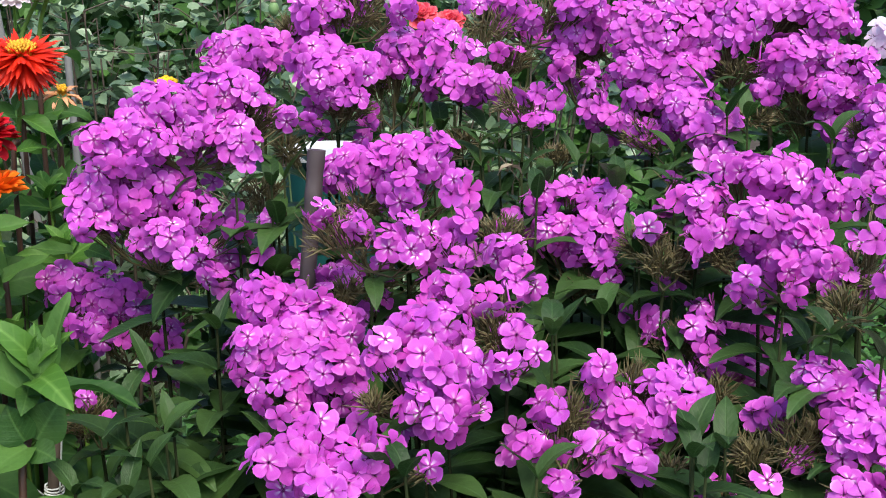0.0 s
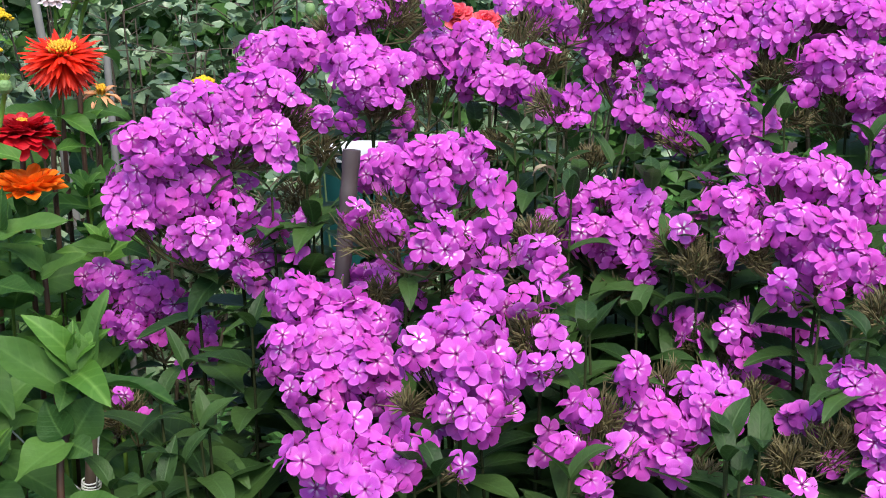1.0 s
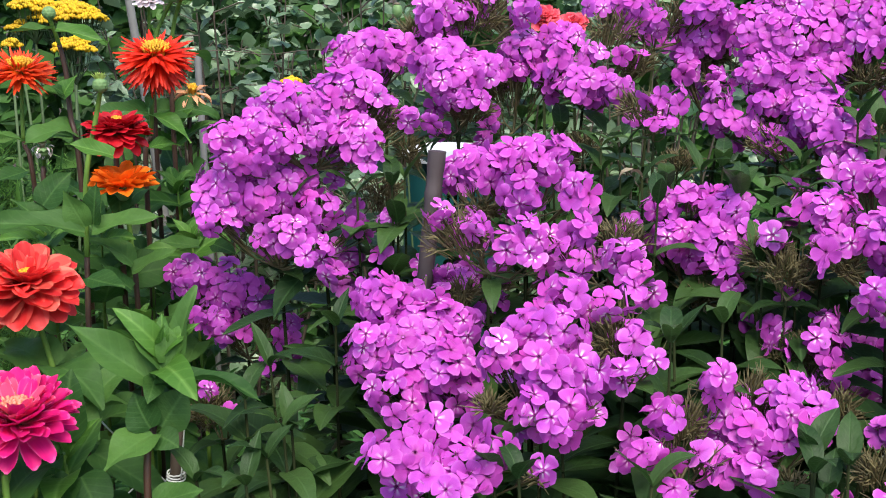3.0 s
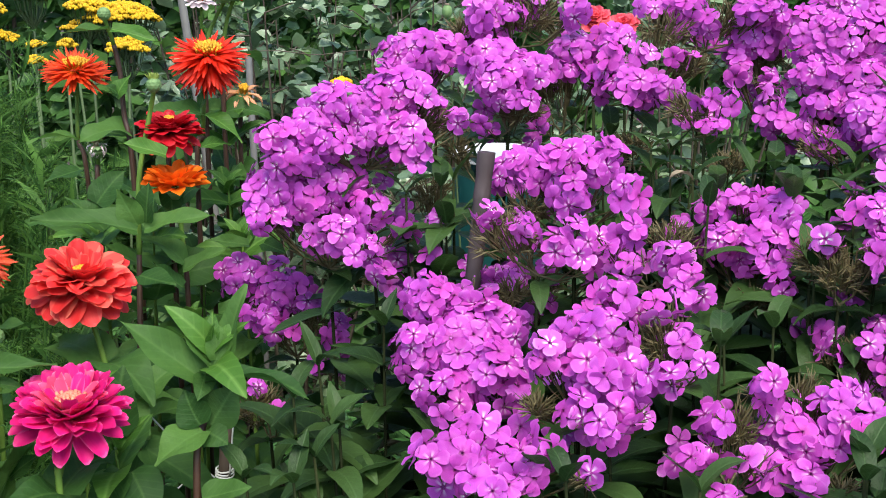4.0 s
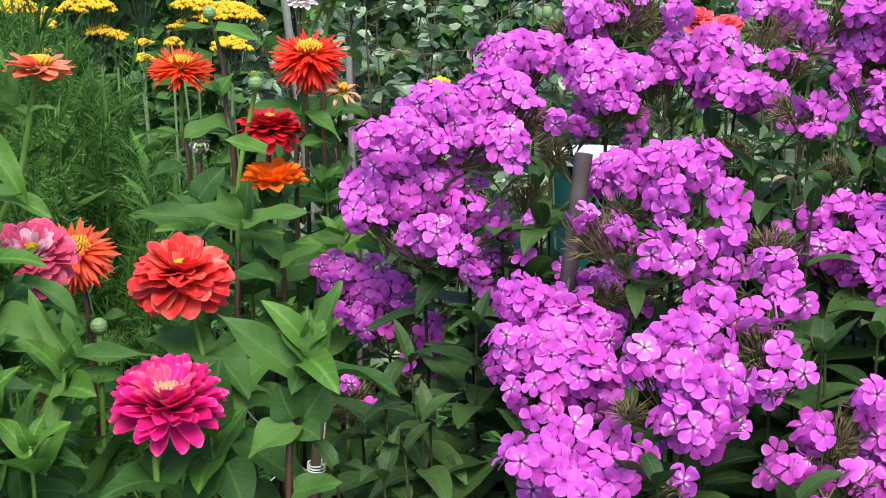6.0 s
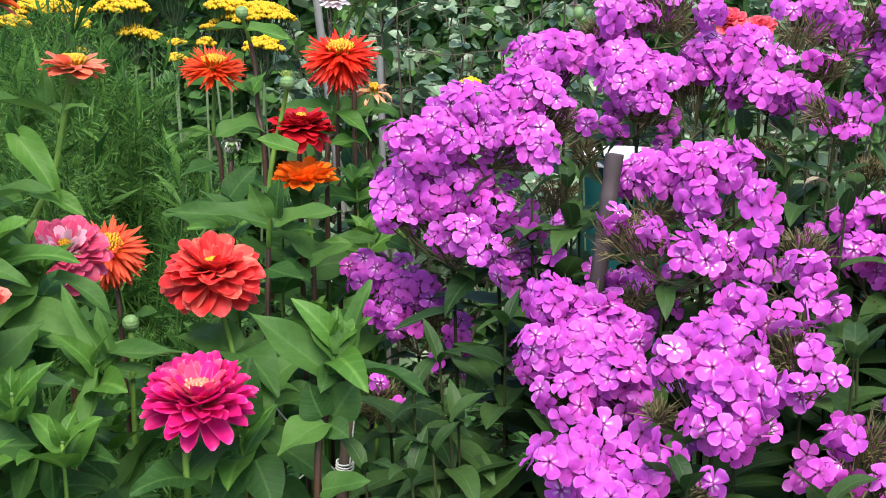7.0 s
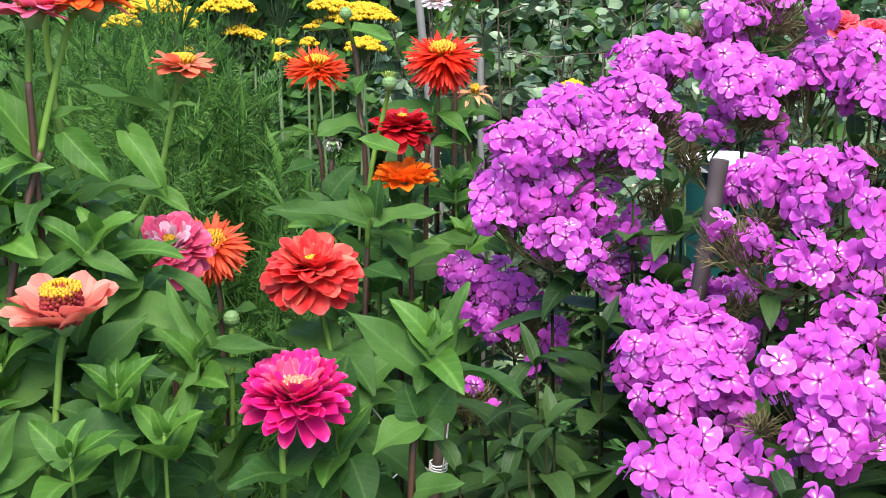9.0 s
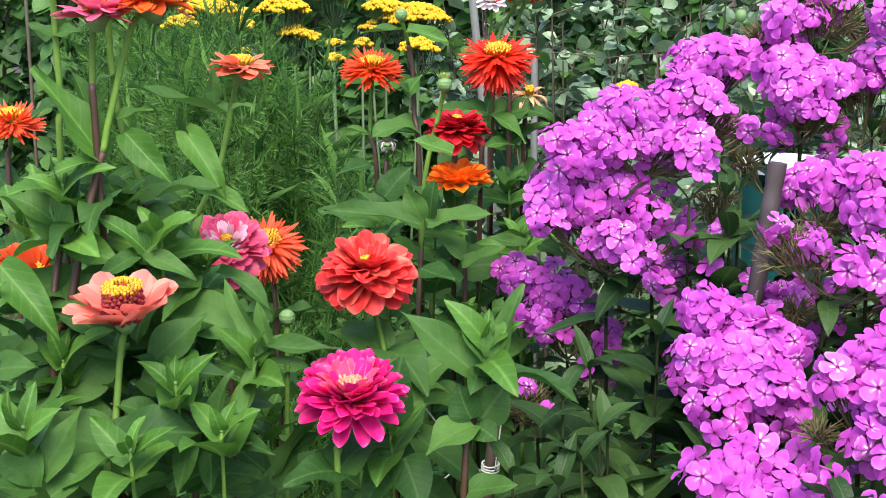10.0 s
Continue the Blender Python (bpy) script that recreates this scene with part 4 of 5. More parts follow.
def shoot(x, y, z, kind, way=(), green=1, leaves=()):
    """A leafy zinnia shoot with a tuft of young leaves, or a stalk with a closed bud."""
    r = random.Random(int(x * 5003 + y * 9001 + z * 701))
    base = Vector((x + r.uniform(-0.04, 0.04), y + r.uniform(-0.02, 0.05), 0))
    bud = kind in ("bud", "opening")
    t = thing("zinnia", base, "zinnia stalk with a bud opening to yellow-green tips" if kind == "opening" else "zinnia stalk with a closed green bud" if bud else "leafy zinnia shoot with a tuft of young green leaves", "zinnia", "zinnias in the flower bed")
    top = Vector((x, y, z)) - base
    line = stalk(t, base, top, way, green, 0.0030 if bud else 0.0014)
    a = r.uniform(0, 3.1)
    b = Build()
    blob(b, (0, 0, 0.006), 0.0072, 1.12, 26, 40)
    for v in b.v:  # overlapping rows of rounded scales
        up = (v.z + 0.0021) / 0.0162 * 5
        row = math.floor(up + 0.45 * abs(math.cos(math.atan2(v.y, v.x) * 5 + math.floor(up) * math.pi / 2)))
        swell = 0.90 + 0.22 * (up + 1 - row) / 1.5
        v.x, v.y = v.x * swell, v.y * swell
    part("bud", b, BUD, t, "closed green bud", Matrix.Translation(top) @ Matrix.Scale(1.0 if bud else 0.22, 4))
    if kind == "opening":
        b = Build()
        for i in range(22):
            m = Matrix.Rotation(i * 2.4, 4, "Z") @ Matrix.Translation((0, 0.0045 * math.sqrt(i / 22), 0.010)) @ Matrix.Rotation(1.25 + r.uniform(-.25, .25), 4, "X")
            blade(b, 0.009, 0.0035, strap, r.uniform(-0.5, 0.8), 0.3, 0, 4, 2, m=m)
        part("young_petals", b, YOUNG_PETAL, t, "yellow-green tips of the opening petals", Matrix.Translation(top))
    set_leaves(t, leaves, r)
    below = min((q[2] for q in leaves), default=9.0) - 0.04
    if not bud:
        for lvl, size, rise in ((0.0, 0.5, (1.0, 2.2)), (-0.006, 0.8, (0.6, 1.4)), (-0.02, 1.2, (0.2, 0.8))):
            leaf_pair(t, top + Vector((0, 0, lvl)), a, r, size, YOUNG_LEAVES, rise)
            a += 1.57
    drop = 0.0
    for i in range(1, len(line)):
        drop += (line[i] - line[i - 1]).length
        if drop > (0.05 if i > 4 else 0.033) and 0.42 < line[i].z < below:
            size = 0.32 if bud and i < 18 else min(1.05, 0.66 + 0.02 * i)
            leaf_pair(t, line[i], a, r, size, ZINNIA_LEAVES, (0.1, 0.6))
            a, drop = a + 1.57, 0.0
    return t


zinnia("double", "pink", -0.409, 0.768, 0.923, 0.045, 16, ((-0.418, 0.759, 0.867), (-0.412, 0.745, 0.834), ), 2)
zinnia("double", "red", -0.492, 0.965, 0.973, 0.051, 16, ((-0.483, 0.971, 0.908), (-0.471, 0.963, 0.871), (-0.461, 0.951, 0.829), (-0.449, 0.937, 0.789), ), 2)
zinnia("cone", "salmon", -0.553, 0.673, 0.999, 0.045, 11, ((-0.559, 0.672, 0.964), (-0.554, 0.654, 0.916), (-0.546, 0.63, 0.862), ), 3, leaves=((-0.657, 0.657, 1.026, -0.603, 0.653, 0.978, 0.029), (-0.585, 0.698, 0.963, -0.612, 0.676, 0.983, 0.020), (-0.579, 0.695, 0.945, -0.593, 0.677, 0.956, 0.009),))
zinnia("bowl", "orange", -0.46, 1.132, 1.027, 0.037, 4, ((-0.461, 1.142, 0.998), (-0.454, 1.131, 0.943), (-0.447, 1.118, 0.889), ), 2, leaves=((-0.442, 1.096, 0.940, -0.403, 1.107, 0.954, 0.019), (-0.441, 1.098, 0.947, -0.470, 1.093, 0.977, 0.034), (-0.442, 1.091, 0.922, -0.467, 1.081, 0.941, 0.025),))
zinnia("double", "crimson", -0.469, 1.149, 1.082, 0.037, 4, ((-0.474, 1.158, 1.051), (-0.473, 1.15, 1.008), ), 1)
zinnia("spider", "scarlet", -0.454, 1.237, 1.153, 0.045, 18, ((-0.463, 1.246, 1.112), (-0.466, 1.238, 1.06), (-0.47, 1.226, 1.001), ), 2, leaves=((-0.463, 1.227, 1.088, -0.503, 1.202, 1.092, 0.026), (-0.459, 1.228, 1.085, -0.418, 1.223, 1.068, 0.026), (-0.463, 1.228, 1.094, -0.452, 1.230, 1.114, 0.016), (-0.463, 1.221, 1.049, -0.435, 1.224, 1.057, 0.024),))
zinnia("quill", "flame", -0.665, 1.342, 1.125, 0.042, 14, ((-0.671, 1.353, 1.093), (-0.67, 1.345, 1.034), (-0.657, 1.337, 0.96), ), 2, leaves=((-0.664, 1.331, 1.037, -0.704, 1.305, 1.049, 0.023), (-0.661, 1.333, 1.040, -0.618, 1.346, 1.048, 0.023), (-0.662, 1.326, 1.000, -0.684, 1.296, 0.989, 0.027),))
zinnia("semi", "coral", -0.626, 0.965, 1.154, 0.034, 6, ((-0.638, 0.973, 1.134), (-0.649, 0.953, 1.054), (-0.665, 0.931, 1.005), (-0.676, 0.903, 0.941), (-0.682, 0.87, 0.867), (-0.67, 0.82, 0.753), ), 3, leaves=((-0.625, 0.937, 1.114, -0.683, 0.887, 1.122, 0.023), (-0.622, 0.940, 1.118, -0.601, 0.943, 1.122, 0.011), (-0.659, 0.911, 1.098, -0.608, 0.900, 1.043, 0.028), (-0.636, 0.931, 1.124, -0.637, 0.932, 1.152, 0.014), (-0.656, 0.912, 1.094, -0.659, 0.909, 1.113, 0.011), (-0.644, 0.911, 1.045, -0.598, 0.916, 1.024, 0.024), (-0.651, 0.904, 1.037, -0.674, 0.868, 1.029, 0.023),))
zinnia("semi", "rose", -0.61, 0.735, 1.217, 0.033, -4, ((-0.622, 0.744, 1.2), (-0.622, 0.738, 1.146), (-0.619, 0.735, 1.11), ), 2, leaves=((-0.639, 0.754, 1.132, -0.653, 0.752, 1.173, 0.012), (-0.636, 0.757, 1.132, -0.628, 0.763, 1.154, 0.011), (-0.643, 0.752, 1.135, -0.648, 0.730, 1.130, 0.015),))
zinnia("semi", "orange_red", -0.576, 0.762, 1.223, 0.033, -2, ((-0.597, 0.764, 1.208), (-0.612, 0.744, 1.132), (-0.615, 0.737, 1.106), (-0.622, 0.718, 1.052), (-0.625, 0.692, 0.978), (-0.623, 0.667, 0.92), ), 3, leaves=((-0.618, 0.740, 1.099, -0.664, 0.723, 1.161, 0.030), (-0.611, 0.751, 1.131, -0.584, 0.763, 1.138, 0.012), (-0.605, 0.754, 1.120, -0.566, 0.751, 1.087, 0.024), (-0.620, 0.738, 1.098, -0.639, 0.705, 1.095, 0.019),))
zinnia("double", "mauve", -0.656, 0.973, 0.979, 0.045, 30, ((-0.661, 0.975, 0.935), (-0.651, 0.96, 0.873), ), 1)
zinnia("spider", "tangerine", -0.707, 1.135, 0.935, 0.048, 25, ((-0.706, 1.142, 0.895), (-0.691, 1.124, 0.817), ), 1)
zinnia("quill", "tangerine", -0.963, 1.011, 1.08, 0.037, 8, ((-0.974, 1.016, 1.049), (-0.969, 1.002, 0.972), ), 1)
zinnia("bowl", "rust", -0.751, 0.795, 0.98, 0.039, 15, ((-0.757, 0.801, 0.954), (-0.744, 0.778, 0.873), ), 1)
zinnia("wilted", "peach", -0.459, 1.368, 1.094, 0.036, 30, ((-0.464, 1.379, 1.07), (-0.465, 1.368, 0.999), ), 1)
zinnia("wilted", "blush", -0.622, 1.295, 1.031, 0.018, 20, ((-0.627, 1.304, 1.006), (-0.625, 1.295, 0.956), ), 1)
zinnia("semi", "blush", -0.659, 1.783, 1.193, 0.025, 15, ((-0.665, 1.795, 1.143), (-0.663, 1.787, 1.051), ), 1)
zinnia("semi", "scarlet", -0.467, 1.342, 1.22, 0.031, 0, ((-0.485, 1.351, 1.184), (-0.493, 1.346, 1.157), (-0.496, 1.337, 1.073), ), 2)
zinnia("semi", "scarlet", -0.457, 1.346, 1.221, 0.028, 0, ((-0.471, 1.356, 1.184), (-0.476, 1.351, 1.143), (-0.476, 1.344, 1.073), ), 2)
shoot(-0.327, 0.862, 0.944, "shoot", ((-0.333, 0.861, 0.903), (-0.334, 0.849, 0.876), (-0.332, 0.82, 0.814), ), leaves=((-0.333, 0.849, 0.916, -0.391, 0.843, 0.955, 0.033), (-0.320, 0.855, 0.921, -0.304, 0.887, 0.973, 0.030), (-0.327, 0.855, 0.925, -0.354, 0.864, 0.968, 0.026), (-0.329, 0.849, 0.913, -0.254, 0.866, 0.921, 0.026), (-0.331, 0.851, 0.919, -0.329, 0.830, 0.908, 0.017), (-0.323, 0.858, 0.930, -0.324, 0.865, 0.957, 0.017), (-0.317, 0.859, 0.929, -0.306, 0.865, 0.948, 0.011), (-0.328, 0.857, 0.931, -0.336, 0.856, 0.951, 0.011), (-0.329, 0.834, 0.876, -0.353, 0.800, 0.865, 0.033), (-0.325, 0.834, 0.875, -0.308, 0.826, 0.873, 0.027), (-0.331, 0.835, 0.881, -0.344, 0.837, 0.904, 0.027), (-0.323, 0.838, 0.881, -0.308, 0.851, 0.906, 0.033), (-0.324, 0.811, 0.826, -0.290, 0.815, 0.832, 0.025),))
shoot(-0.641, 0.716, 1.079, "shoot", ((-0.649, 0.717, 1.032), (-0.636, 0.681, 0.913), ), leaves=((-0.637, 0.708, 1.039, -0.663, 0.707, 1.090, 0.036), (-0.637, 0.710, 1.046, -0.636, 0.731, 1.093, 0.021), (-0.642, 0.707, 1.049, -0.669, 0.690, 1.080, 0.025), (-0.643, 0.702, 1.035, -0.662, 0.663, 1.031, 0.025), (-0.634, 0.709, 1.035, -0.592, 0.718, 1.018, 0.027),))
shoot(-0.563, 0.794, 1, "shoot", ((-0.577, 0.784, 0.947), ), leaves=((-0.557, 0.785, 1.001, -0.584, 0.762, 1.016, 0.018), (-0.547, 0.791, 1.000, -0.501, 0.794, 0.981, 0.021), (-0.560, 0.785, 1.007, -0.566, 0.793, 1.043, 0.015), (-0.553, 0.790, 1.008, -0.534, 0.799, 1.020, 0.012), (-0.563, 0.780, 0.996, -0.564, 0.743, 0.971, 0.025), (-0.577, 0.761, 0.972, -0.509, 0.775, 0.948, 0.036),))
shoot(-0.492, 0.756, 0.941, "shoot", ((-0.512, 0.742, 0.894), (-0.521, 0.705, 0.838), ), leaves=((-0.486, 0.761, 0.944, -0.522, 0.765, 0.995, 0.018), (-0.486, 0.763, 0.948, -0.425, 0.779, 0.941, 0.018), (-0.490, 0.756, 0.937, -0.474, 0.715, 0.898, 0.018), (-0.484, 0.765, 0.950, -0.492, 0.769, 0.979, 0.014), (-0.496, 0.752, 0.937, -0.515, 0.746, 0.961, 0.016), (-0.480, 0.762, 0.936, -0.449, 0.767, 0.936, 0.011),))
shoot(-0.562, 0.566, 0.94, "shoot", leaves=((-0.553, 0.565, 0.899, -0.562, 0.576, 0.929, 0.011), (-0.553, 0.569, 0.903, -0.542, 0.606, 0.940, 0.028), (-0.541, 0.576, 0.896, -0.517, 0.606, 0.917, 0.033), (-0.557, 0.565, 0.903, -0.574, 0.551, 0.922, 0.015), (-0.554, 0.563, 0.896, -0.570, 0.538, 0.905, 0.018), (-0.545, 0.568, 0.891, -0.529, 0.580, 0.902, 0.022),))
shoot(-0.469, 0.669, 0.912, "shoot", leaves=((-0.494, 0.700, 0.907, -0.494, 0.714, 0.936, 0.021), (-0.491, 0.702, 0.905, -0.466, 0.708, 0.908, 0.011), (-0.496, 0.698, 0.904, -0.520, 0.663, 0.903, 0.015), (-0.509, 0.689, 0.904, -0.492, 0.648, 0.869, 0.022), (-0.486, 0.701, 0.896, -0.449, 0.700, 0.884, 0.019), (-0.498, 0.695, 0.899, -0.468, 0.661, 0.863, 0.022),))
shoot(-0.514, 0.677, 0.941, "shoot", leaves=((-0.552, 0.712, 0.934, -0.505, 0.730, 0.931, 0.018), (-0.565, 0.701, 0.930, -0.514, 0.705, 0.909, 0.020), (-0.552, 0.713, 0.936, -0.566, 0.696, 0.947, 0.011), (-0.567, 0.693, 0.919, -0.579, 0.676, 0.928, 0.020), (-0.558, 0.711, 0.943, -0.535, 0.739, 0.970, 0.027),))
shoot(-0.611, 1.317, 1.187, "bud", ((-0.608, 1.332, 1.155), (-0.602, 1.332, 1.119), (-0.599, 1.328, 1.07), (-0.587, 1.317, 0.977), ), leaves=((-0.608, 1.317, 1.175, -0.641, 1.287, 1.167, 0.015), (-0.604, 1.319, 1.175, -0.551, 1.323, 1.157, 0.020), (-0.601, 1.313, 1.093, -0.588, 1.319, 1.118, 0.025), (-0.598, 1.314, 1.096, -0.608, 1.305, 1.111, 0.015),))
shoot(-0.472, 1.12, 1.124, "opening", ((-0.482, 1.129, 1.098), (-0.492, 1.114, 1.032), (-0.49, 1.097, 0.954), (-0.484, 1.07, 0.86), (-0.477, 1.033, 0.764), ), 3, leaves=((-0.469, 1.031, 0.848, -0.544, 1.008, 0.881, 0.033), (-0.465, 1.032, 0.846, -0.427, 1.050, 0.866, 0.033), (-0.479, 1.071, 0.987, -0.551, 1.033, 1.002, 0.026), (-0.472, 1.074, 0.988, -0.414, 1.089, 0.994, 0.026), (-0.478, 1.072, 0.992, -0.496, 1.074, 1.028, 0.029), (-0.471, 1.076, 0.994, -0.467, 1.085, 1.028, 0.026), (-0.475, 1.060, 0.942, -0.442, 1.054, 0.931, 0.038), (-0.454, 1.097, 1.061, -0.493, 1.076, 1.074, 0.022), (-0.477, 1.051, 0.917, -0.506, 1.035, 0.930, 0.024),))
shoot(-0.555, 0.917, 0.914, "bud")
shoot(-0.404, 0.829, 0.857, "shoot", leaves=((-0.397, 0.823, 0.840, -0.404, 0.783, 0.819, 0.033), (-0.390, 0.826, 0.839, -0.365, 0.801, 0.817, 0.033), (-0.406, 0.833, 0.868, -0.404, 0.856, 0.909, 0.037), (-0.395, 0.808, 0.809, -0.421, 0.784, 0.813, 0.020),))
shoot(-0.495, 1.15, 0.974, "shoot")
shoot(-0.577, 1.188, 0.959, "shoot", leaves=((-0.550, 1.146, 0.967, -0.582, 1.139, 1.002, 0.026), (-0.544, 1.148, 0.964, -0.559, 1.119, 0.949, 0.026), (-0.558, 1.149, 0.996, -0.537, 1.165, 1.027, 0.029),))
shoot(-0.613, 0.668, 0.949, "shoot", leaves=((-0.618, 0.663, 0.919, -0.640, 0.624, 0.920, 0.028), (-0.616, 0.667, 0.922, -0.589, 0.703, 0.948, 0.038), (-0.614, 0.667, 0.918, -0.576, 0.675, 0.907, 0.021), (-0.627, 0.669, 0.947, -0.647, 0.634, 0.949, 0.016), (-0.644, 0.662, 0.966, -0.666, 0.642, 0.988, 0.023), (-0.624, 0.672, 0.947, -0.604, 0.697, 0.971, 0.027),))
shoot(-0.782, 0.821, 1.023, "shoot")
shoot(-0.503, 0.605, 0.917, "shoot", leaves=((-0.550, 0.634, 0.863, -0.576, 0.635, 0.899, 0.038), (-0.535, 0.645, 0.859, -0.515, 0.662, 0.873, 0.022), (-0.530, 0.677, 0.910, -0.554, 0.657, 0.927, 0.024), (-0.535, 0.672, 0.908, -0.509, 0.681, 0.911, 0.016), (-0.514, 0.661, 0.860, -0.485, 0.687, 0.877, 0.020),))
shoot(-0.445, 1.109, 0.879, "shoot")
shoot(-0.411, 1.198, 0.951, "shoot", leaves=((-0.388, 1.152, 0.955, -0.422, 1.132, 0.960, 0.018), (-0.373, 1.157, 0.956, -0.349, 1.147, 0.948, 0.021), (-0.384, 1.155, 0.963, -0.372, 1.157, 0.980, 0.018),))
shoot(-0.523, 1.015, 0.872, "shoot")
shoot(-0.48, 1.355, 1.05, "shoot")
shoot(-0.67, 0.631, 0.991, "shoot")
shoot(-0.767, 0.703, 1.063, "shoot")
shoot(-0.667, 0.754, 1.248, "bud", ((-0.676, 0.763, 1.198), (-0.673, 0.759, 1.132), (-0.67, 0.75, 1.071), ), 3)
shoot(-0.647, 0.796, 1.215, "bud", ((-0.654, 0.805, 1.167), (-0.647, 0.804, 1.114), (-0.631, 0.805, 1.059), (-0.623, 0.798, 1.01), ), 3)
shoot(-0.725, 0.86, 0.987, "shoot")
shoot(-0.642, 0.72, 1.046, "shoot")
shoot(-0.669, 0.795, 1.063, "shoot")
shoot(-0.603, 0.764, 1, "shoot")
shoot(-0.521, 0.826, 0.855, "shoot", leaves=((-0.507, 0.800, 0.811, -0.480, 0.837, 0.848, 0.020), (-0.513, 0.799, 0.816, -0.547, 0.788, 0.844, 0.022), (-0.496, 0.801, 0.802, -0.499, 0.819, 0.836, 0.023), (-0.518, 0.786, 0.802, -0.537, 0.760, 0.805, 0.020), (-0.495, 0.817, 0.831, -0.477, 0.828, 0.845, 0.018),))
shoot(-0.475, 0.917, 0.863, "shoot", leaves=((-0.420, 0.922, 0.816, -0.356, 0.903, 0.783, 0.035), (-0.428, 0.936, 0.857, -0.401, 0.963, 0.892, 0.032), (-0.444, 0.926, 0.852, -0.416, 0.914, 0.838, 0.032),))
shoot(-0.459, 1.298, 0.989, "shoot")
shoot(-0.467, 1.221, 0.907, "shoot")
shoot(-0.577, 0.756, 1.036, "shoot", leaves=((-0.574, 0.730, 1.028, -0.600, 0.717, 1.058, 0.021), (-0.571, 0.733, 1.030, -0.544, 0.757, 1.054, 0.026), (-0.579, 0.726, 1.027, -0.588, 0.693, 1.013, 0.018), (-0.572, 0.730, 1.024, -0.539, 0.735, 1.014, 0.019),))
shoot(-0.622, 0.765, 1.055, "shoot", leaves=((-0.610, 0.775, 1.056, -0.563, 0.807, 1.073, 0.026), (-0.613, 0.772, 1.055, -0.642, 0.743, 1.068, 0.020), (-0.607, 0.775, 1.049, -0.570, 0.782, 1.039, 0.018), (-0.647, 0.744, 1.054, -0.617, 0.764, 1.065, 0.017),))


# ---- yarrow with feathery leaves ----
def frond(b, m, length, r):
    """One finely divided plume: an axis with pairs of side leaflets, each split again into narrow lobes."""
    curl, bow = r.uniform(-0.1, 0.7), r.uniform(-0.12, 0.12)
    axis = [Vector((bow * length * math.sin(i / 9 * 2.6), i / 9 * length, -curl * length * (i / 9) ** 2)) for i in range(10)]
    for i in range(2, 10):
        p, s = axis[i], i / 9
        for side in (-1, 1):
            if r.random() < 0.12:
                continue
            w = (length * 0.30 * math.sin(math.pi * (0.12 + 0.80 * s)) + 0.002) * r.uniform(0.6, 1.2)
            d = Vector((side * w, w * r.uniform(0.5, 1.1), r.uniform(-0.35, 0.5) * w))
            k = Vector((d.y, -d.x, 0)).normalized() * 0.0010
            b.add([p, p + d * 0.6 - k, p + d, p + d * 0.6 + k], [(0, 1, 2, 3)], m)
            for q, turn in ((0.35, 0.8), (0.6, -0.8)):
                f = Vector((d.x * math.cos(turn) - d.y * math.sin(turn), d.x * math.sin(turn) + d.y * math.cos(turn), d.z)) * r.uniform(0.35, 0.6)
                b.add([p + d * q, p + d * q + f * 0.5 + k * 1.1, p + d * q + f], [(0, 1, 2)], m)
    b.add([axis[0] + Vector((-0.001, 0, 0)), axis[0] + Vector((0.001, 0, 0)), axis[5], axis[9]], [(0, 1, 2), (0, 2, 3)], m)


def fern_mesh(seed):
    b, r = Build(), random.Random(seed)
    tip = Vector((r.uniform(-.10, .10), r.uniform(-.10, .10), 1.0))
    tube(b, (Vector((0, 0, -0.02)), tip * 0.5 + Vector((0.01, 0, 0.02)), tip), (0.003, 0.0022, 0.001), 4, False)
    # leaves in bunches at the nodes, with side shoots of their own
    node = 0.22
    while node < 1.0:
        a = r.uniform(0, 6.3)
        out = Vector((math.cos(a), math.sin(a), 1.6)) * r.uniform(0.0, 0.035)
        for i in range(r.randint(2, 5)):
            w = a + i * 2.4 + r.uniform(-.6, .6)
            d = Vector((math.cos(w), math.sin(w), r.uniform(0.3, 2.4) if node < 0.93 else 2.6))
            frond(b, aim(tip * node + out * r.random(), d, (math.cos(w * 3), math.sin(w * 5), 0.6)), r.uniform(0.045, 0.115) * (1.15 - 0.4 * node), r)
        node += r.uniform(0.025, 0.065)
    return b.mesh("feathery_stem", FERN)


FERNS = [fern_mesh(k) for k in range(7)]


def yarrow_clump(x, y, h, k):
    r = random.Random(k)
    t = thing("yarrow", (x, y, 0), "clump of feathery dark green yarrow leaves", "yarrow", "yarrow behind the zinnias")
    for i in range(5):
        m = Matrix.Translation((r.uniform(-.09, .09), r.uniform(-.09, .09), 0)) @ Matrix.Rotation(r.uniform(0, 6.3), 4, "Z") @ Matrix.Diagonal((1.1, 1.1, h * r.uniform(0.86, 1.04), 1))
        part("feathery_stem", r.choice(FERNS), None, t, "", m)


for i in range(46):
    a = i * 0.618 % 1
    yarrow_clump(-1.95 + 1.05 * a, 1.6 + 0.9 * ((i * 0.383) % 1) - 0.1 * a, 0.95 + 0.19 * ((i * 0.29) % 1), i)


